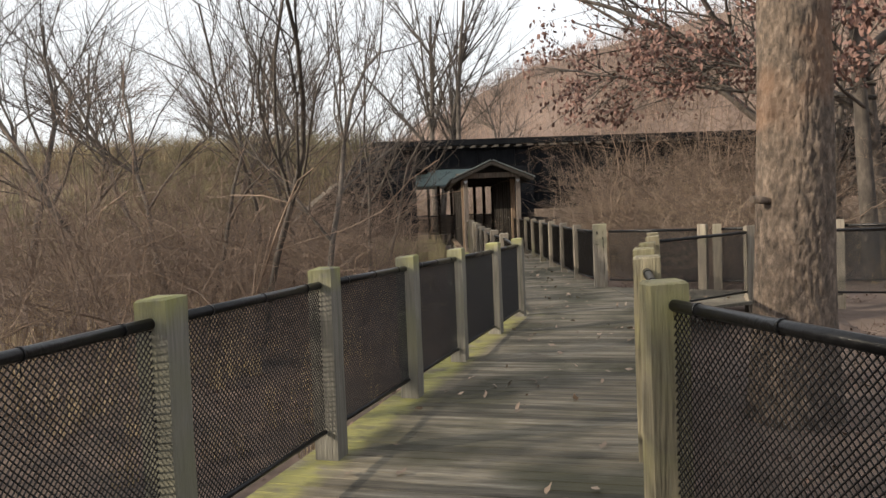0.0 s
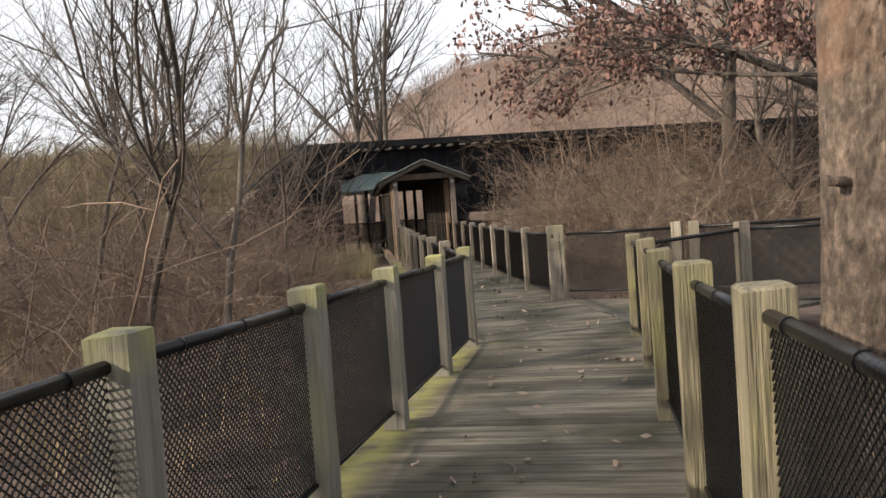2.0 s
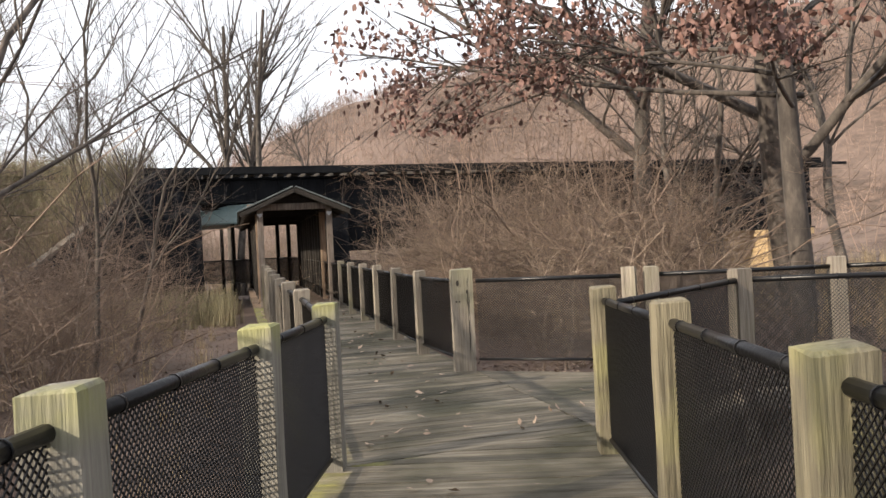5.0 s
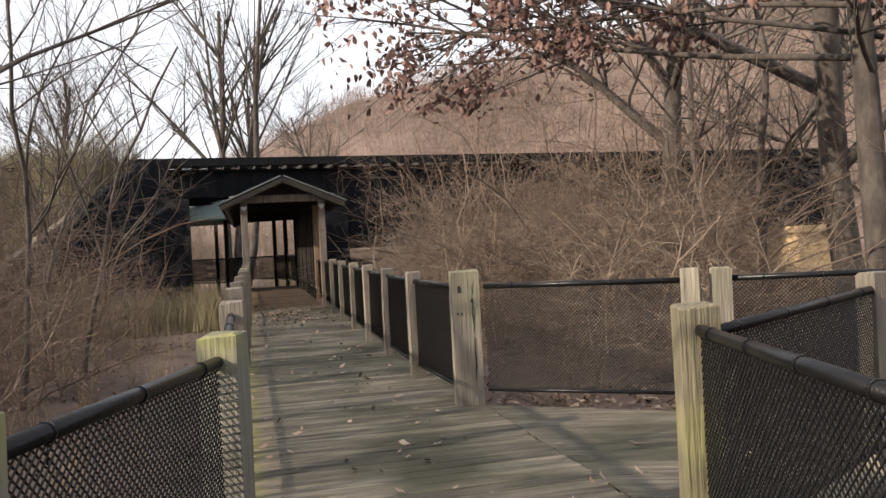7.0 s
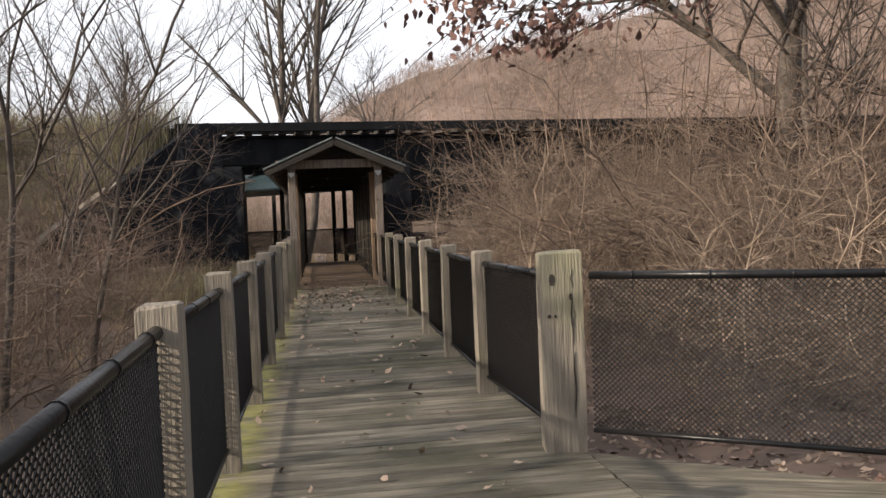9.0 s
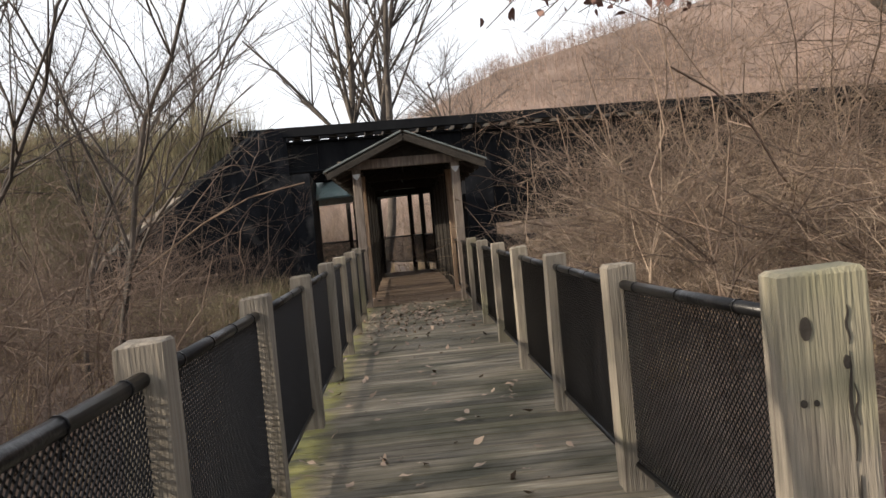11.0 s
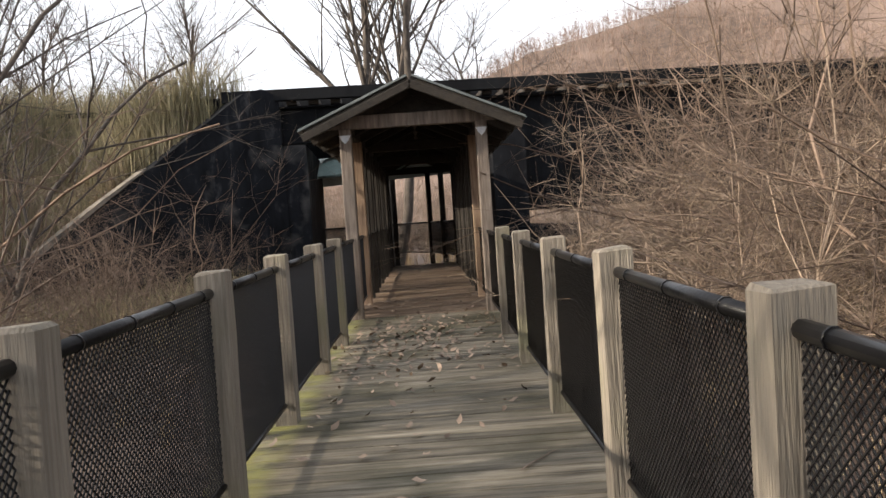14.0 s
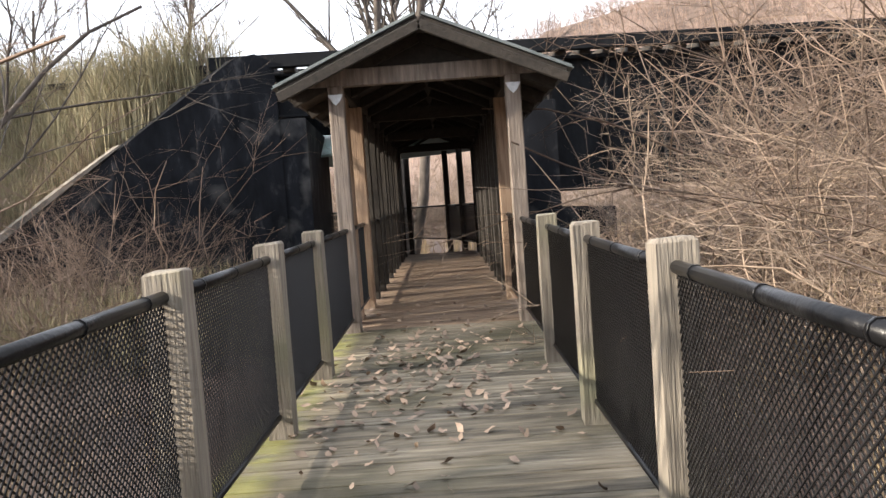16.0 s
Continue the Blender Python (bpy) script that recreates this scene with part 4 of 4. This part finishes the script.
def hanging_oak():
    """An oak whose low limbs, still in withered leaf, reach out towards the walk."""
    root = empty("oak_tree", "oak keeping withered red-brown leaves on low branches", "tree", "oaks", at=foot(9.4, 18.2))
    o = Vector(root.location)
    rnd = random.Random(5)
    v, f, _ = grow(rnd, 9, 0.4, 4, 2, 0.20, 0.05, 8, (0, 0), 0.6, 0, 0.4, segs=7)
    part("trunk", mesh_from("trunk", v, f, BARE), BARE, root)
    for z0, end, r in ((3.9, (3.3, 23.0, 4.65), 0.055), (4.6, (4.0, 22.2, 5.7), 0.048), (4.2, (5.2, 20.8, 5.2), 0.045), (3.6, (6.4, 15.4, 4.4), 0.045), (4.3, (6.6, 16.8, 5.3), 0.042), (4.4, (8.2, 14.2, 5.0), 0.042)):
        a, b = Vector((0, 0, z0)), Vector(end) - o
        v, f, tp = grow(rnd, (b - a).length, 0.5, 13, 2, r, 0.10, 5, (0, 0), 0.4, 0.03, 0.3, 0.45, segs=8)
        q = (b - a).to_track_quat("Z", "Y").to_matrix()
        v = np.array([tuple(q @ Vector(p) + a) for p in v])
        limb = part("limb", mesh_from("limb", v, f, BARE), BARE, root)
        tips = [(q @ p + a, q @ d) for p, d in tp if p.z > (b - a).length * 0.42]
        tips = [(p, d) for p, d in tips if p.z + o.z > 3.6 and p.x + o.x > 2.4 and noise.noise(p * 1.3) > -0.04]
        leaf_cloud("withered_leaves", tips, 3, 7, 0.135, limb, "withered red-brown oak leaves", 0.13)


hanging_oak()


# ---- wooded hill ----
def far_trees():
    rnd = random.Random(77)
    temps = [grow(random.Random(s), 8.5, 0.6, 9, 1, 0.085, 0.3, 3, (0, 0), 0.2, 0, 0.3, segs=2)[:2] for s in range(5)]
    places = []
    for k in range(4500):
        az, r = radians(rnd.uniform(-45, 62)), 62 + 130 * rnd.random() ** 0.8
        x, y = r * math.sin(az), r * math.cos(az)
        places.append((x, y, ground_z(x, y) - 0.3, rnd.uniform(0.55, 1.0) * (0.52 if r < 85 else 0.36 if r < 120 else 0.23), rnd.uniform(0, 6.28), rnd.randrange(5)))
    for k in range(7500):
        az, r = radians(rnd.uniform(-16, 52)), rnd.uniform(95, 178)
        x, y = r * math.sin(az), r * math.cos(az)
        places.append((x, y, ground_z(x, y) - 0.3, rnd.uniform(0.18, 0.46), rnd.uniform(0, 6.28), rnd.randrange(5)))
    strew("far_woods", "brown leafless woods covering the distant hill", "woods", FAR, temps, places)


far_trees()


# ---- fallen leaves ----
def litter(name, label, seed, places, mat):
    rnd = random.Random(seed)
    verts, faces = [], []
    for x, y, z in places:
        m = Euler((rnd.gauss(0, 0.35), rnd.gauss(0, 0.35), rnd.uniform(0, 6.28))).to_matrix()
        s = rnd.uniform(0.045, 0.09)
        base = len(verts)
        for px, py, pz in ((-0.5, 0, 0.05), (-0.15, 0.26, 0.16), (-0.1, -0.26, 0.13), (0.22, 0.20, 0.05), (0.2, -0.22, 0.12), (0.6, 0, 0.22)):
            verts.append(tuple(Vector((x, y, z + 0.012)) + m @ Vector((px * s, py * s, pz * s))))
        faces += [(base, base + 2, base + 1), (base + 1, base + 2, base + 3), (base + 2, base + 4, base + 3), (base + 3, base + 4, base + 5)]
    return tagged(new(name, mesh_from(name, verts, faces, mat)), label, "leaves", kind="stuff")


rl = random.Random(31)
deck_spots = []
for k in range(420):
    y = rl.gauss(26.0, 1.0)
    deck_spots.append((min(2.95, max(1.2, rl.gauss(2.05, 0.42))), y, deck_z(y)))
for k in range(230):
    y = rl.uniform(13, 30)
    deck_spots.append((rl.uniform(1.2, 2.95), y, deck_z(y)))
for k in range(90):
    y = rl.uniform(2, 12)
    deck_spots.append((a_left(y) + 0.1 + 1.7 * rl.random(), y, 0))
for k in range(40):
    deck_spots.append((rl.uniform(2.9, 5.5), rl.uniform(13.2, 14.6), 0))
litter("fallen_leaves", "curled brown oak leaves lying on the boardwalk", 8, deck_spots, LITTER)
def stick(x, y, length, turn, label):
    rnd = random.Random(int(x * 100 + y * 10))
    v, f, _ = grow(rnd, length, 0.4, 2, 1, 0.007, 0.3, 5, (0, 0), 0.4, 0, 0.4, segs=5)
    m = pose(x, y, deck_z(y) + 0.012, 90, 0, turn)
    v = np.array([tuple(m @ Vector((p[0], p[1] * 0.15, p[2]))) for p in v])
    tagged(new("twig", mesh_from("twig", v, f, TWIG_DARK)), label, "twig", "twigs on the deck")


for x, y, length, turn in ((1.05, 9.5, 0.5, 12), (1.6, 9.2, 0.4, 80), (0.9, 8.2, 0.3, 30), (2.2, 11.0, 0.35, 100), (1.5, 14.5, 0.4, 95), (1.4, 18.5, 0.35, 60), (2.6, 17.2, 0.5, 85), (2.75, 21.8, 0.4, 140), (3.9, 14.2, 0.45, 70)):
    stick(x, y, length, turn, "thin broken brown twig lying on the boardwalk")
gate_spots = []
while len(gate_spots) < 900:
    x, y = rl.uniform(3.3, 7.5), rl.uniform(14.6, 18.2)
    if not on_deck(x, y, -0.1):
        gate_spots.append((x, y, ground_z(x, y)))
litter("leaf_drift", "pinkish brown dead leaves drifted behind the chain link panel", 10, gate_spots, LITTER)
gs = []
while len(gs) < 9000:
    x, y = rl.gauss(3.0, 5.5), rl.uniform(1, 34)
    if not on_deck(x, y, -0.1) and abs(x) < 14:
        gs.append((x, y, ground_z(x, y)))
litter("leaf_litter", "dead brown leaves covering the ground", 9, gs, SHADED_LEAF)


# ---- deck ----
def clip(poly, n, c):
    """Keeps the part of a convex outline where n . p <= c."""
    out = []
    for i, p in enumerate(poly):
        q = poly[(i + 1) % len(poly)]
        dp, dq = n[0] * p[0] + n[1] * p[1] - c, n[0] * q[0] + n[1] * q[1] - c
        if dp <= 0:
            out.append(p)
        if (dp < 0 < dq) or (dq < 0 < dp):
            t = dp / (dp - dq)
            out.append((p[0] + (q[0] - p[0]) * t, p[1] + (q[1] - p[1]) * t))
    return out


def plank_mesh(poly, zf, drop, thick=0.04, chamfer=0.004):
    cx, cy = sum(p[0] for p in poly) / len(poly), sum(p[1] for p in poly) / len(poly)
    bm = bmesh.new()
    low = [bm.verts.new((x - cx, y - cy, zf(y) - thick - drop)) for x, y in poly]
    mid = [bm.verts.new((x - cx, y - cy, zf(y) - chamfer - drop)) for x, y in poly]
    top = [bm.verts.new((cx + (x - cx) * 0.997 - cx, cy + (y - cy) * (1 - chamfer / 0.07) - cy, zf(y) - drop)) for x, y in poly]
    n = len(poly)
    for a, b in ((low, mid), (mid, top)):
        for i in range(n):
            bm.faces.new((a[i], a[(i + 1) % n], b[(i + 1) % n], b[i]))
    bm.faces.new(top)
    bm.faces.new(low[::-1])
    return bm, (cx, cy)


deck = empty("floor", "weathered grey timber boardwalk deck with mossy edges", "deck", kind="structure")


def lay(poly, mat, turn=0.0, zf=deck_z):
    if len(poly) < 3:
        return
    c, s = math.cos(-turn), math.sin(-turn)
    cx, cy = sum(p[0] for p in poly) / len(poly), sum(p[1] for p in poly) / len(poly)
    drop = random.uniform(0, 0.004)
    flat = [((x - cx) * c - (y - cy) * s, (x - cx) * s + (y - cy) * c) for x, y in poly]
    bm, (mx, my) = plank_mesh(flat, lambda q: zf(cy + q) if turn == 0 else 0.0, drop)
    ob = part("plank", bm, mat, deck)
    ob.location = (cx + (mx * math.cos(turn) - my * math.sin(turn)), cy + (mx * math.sin(turn) + my * math.cos(turn)), 0)
    ob.rotation_euler = (0, 0, turn)


A_TURN = -math.atan2(A_DIR.x, A_DIR.y)
MITRE_N, MITRE_C = (-0.10, 1.0), 12.6 - 0.10 * 1.3
s0 = Vector((a_left(-3.0), -3.0, 0))
k = 0
while k < 125:
    base = s0 + A_DIR * (k * 0.142)
    if base.y > 13.6:
        break
    e0, e1 = -0.24, 1.96
    quad = [base + A_SIDE * e0, base + A_SIDE * e1, base + A_SIDE * e1 + A_DIR * 0.133, base + A_SIDE * e0 + A_DIR * 0.133]
    lay(clip([(p.x, p.y) for p in quad], MITRE_N, MITRE_C), PLANK, A_TURN)
    k += 1
y = 12.4
while y < 39.0:
    quad = [(1.06 + random.uniform(-0.02, 0.02), y), (3.26 + random.uniform(-0.02, 0.02), y), (3.26, y + 0.133), (1.06, y + 0.133)]
    lay(clip(quad, (-MITRE_N[0], -MITRE_N[1]), -MITRE_C - 0.004), PLANK if y < 28.15 else SHELTER_PLANK)
    y += 0.142
# side path boards run along its own line
SIDE = Vector((0.93, -0.37, 0)).normalized()
SIDE_N = Vector((0.37, 0.93, 0)).normalized()
t = -2.6
while t < 2.6:
    o2 = Vector((3.27, 14.1, 0)) + SIDE_N * t
    quad = [o2 - SIDE * 1.6, o2 + SIDE * 7.5, o2 + SIDE * 7.5 + SIDE_N * 0.132, o2 - SIDE * 1.6 + SIDE_N * 0.132]
    pl = clip([(p.x, p.y) for p in quad], (-1, 0), -3.268)
    pl = clip(pl, (0.60, 0.80), 0.60 * 3.25 + 0.80 * 16.02) if pl else pl
    pl = clip(pl, (0.37, -0.93), 0.37 * 3.0 - 0.93 * 12.3) if pl else pl
    lay(pl, SIDE_PLANK, math.atan2(SIDE.y, SIDE.x))
    t += 0.142
# bearers under the boards
for x in (1.14, 2.1, 3.18):
    for ya, yb in ((12.4, 23.7), (23.7, 31.0), (31.0, 39.0)):
        size, m = bar((x, ya, deck_z(ya) - 0.16), (x, yb, deck_z(yb) - 0.16), 0.09, 0.22)
        part("bearer", block(bmesh.new(), size, m), PLANK, deck)
for e in (-0.15, 0.9, 1.94):
    a, b = s0 + A_SIDE * e, s0 + A_DIR * 15.9 + A_SIDE * e
    size, m = bar((a.x, a.y, -0.16), (b.x, b.y, -0.16), 0.09, 0.22)
    part("bearer", block(bmesh.new(), size, m), PLANK, deck)
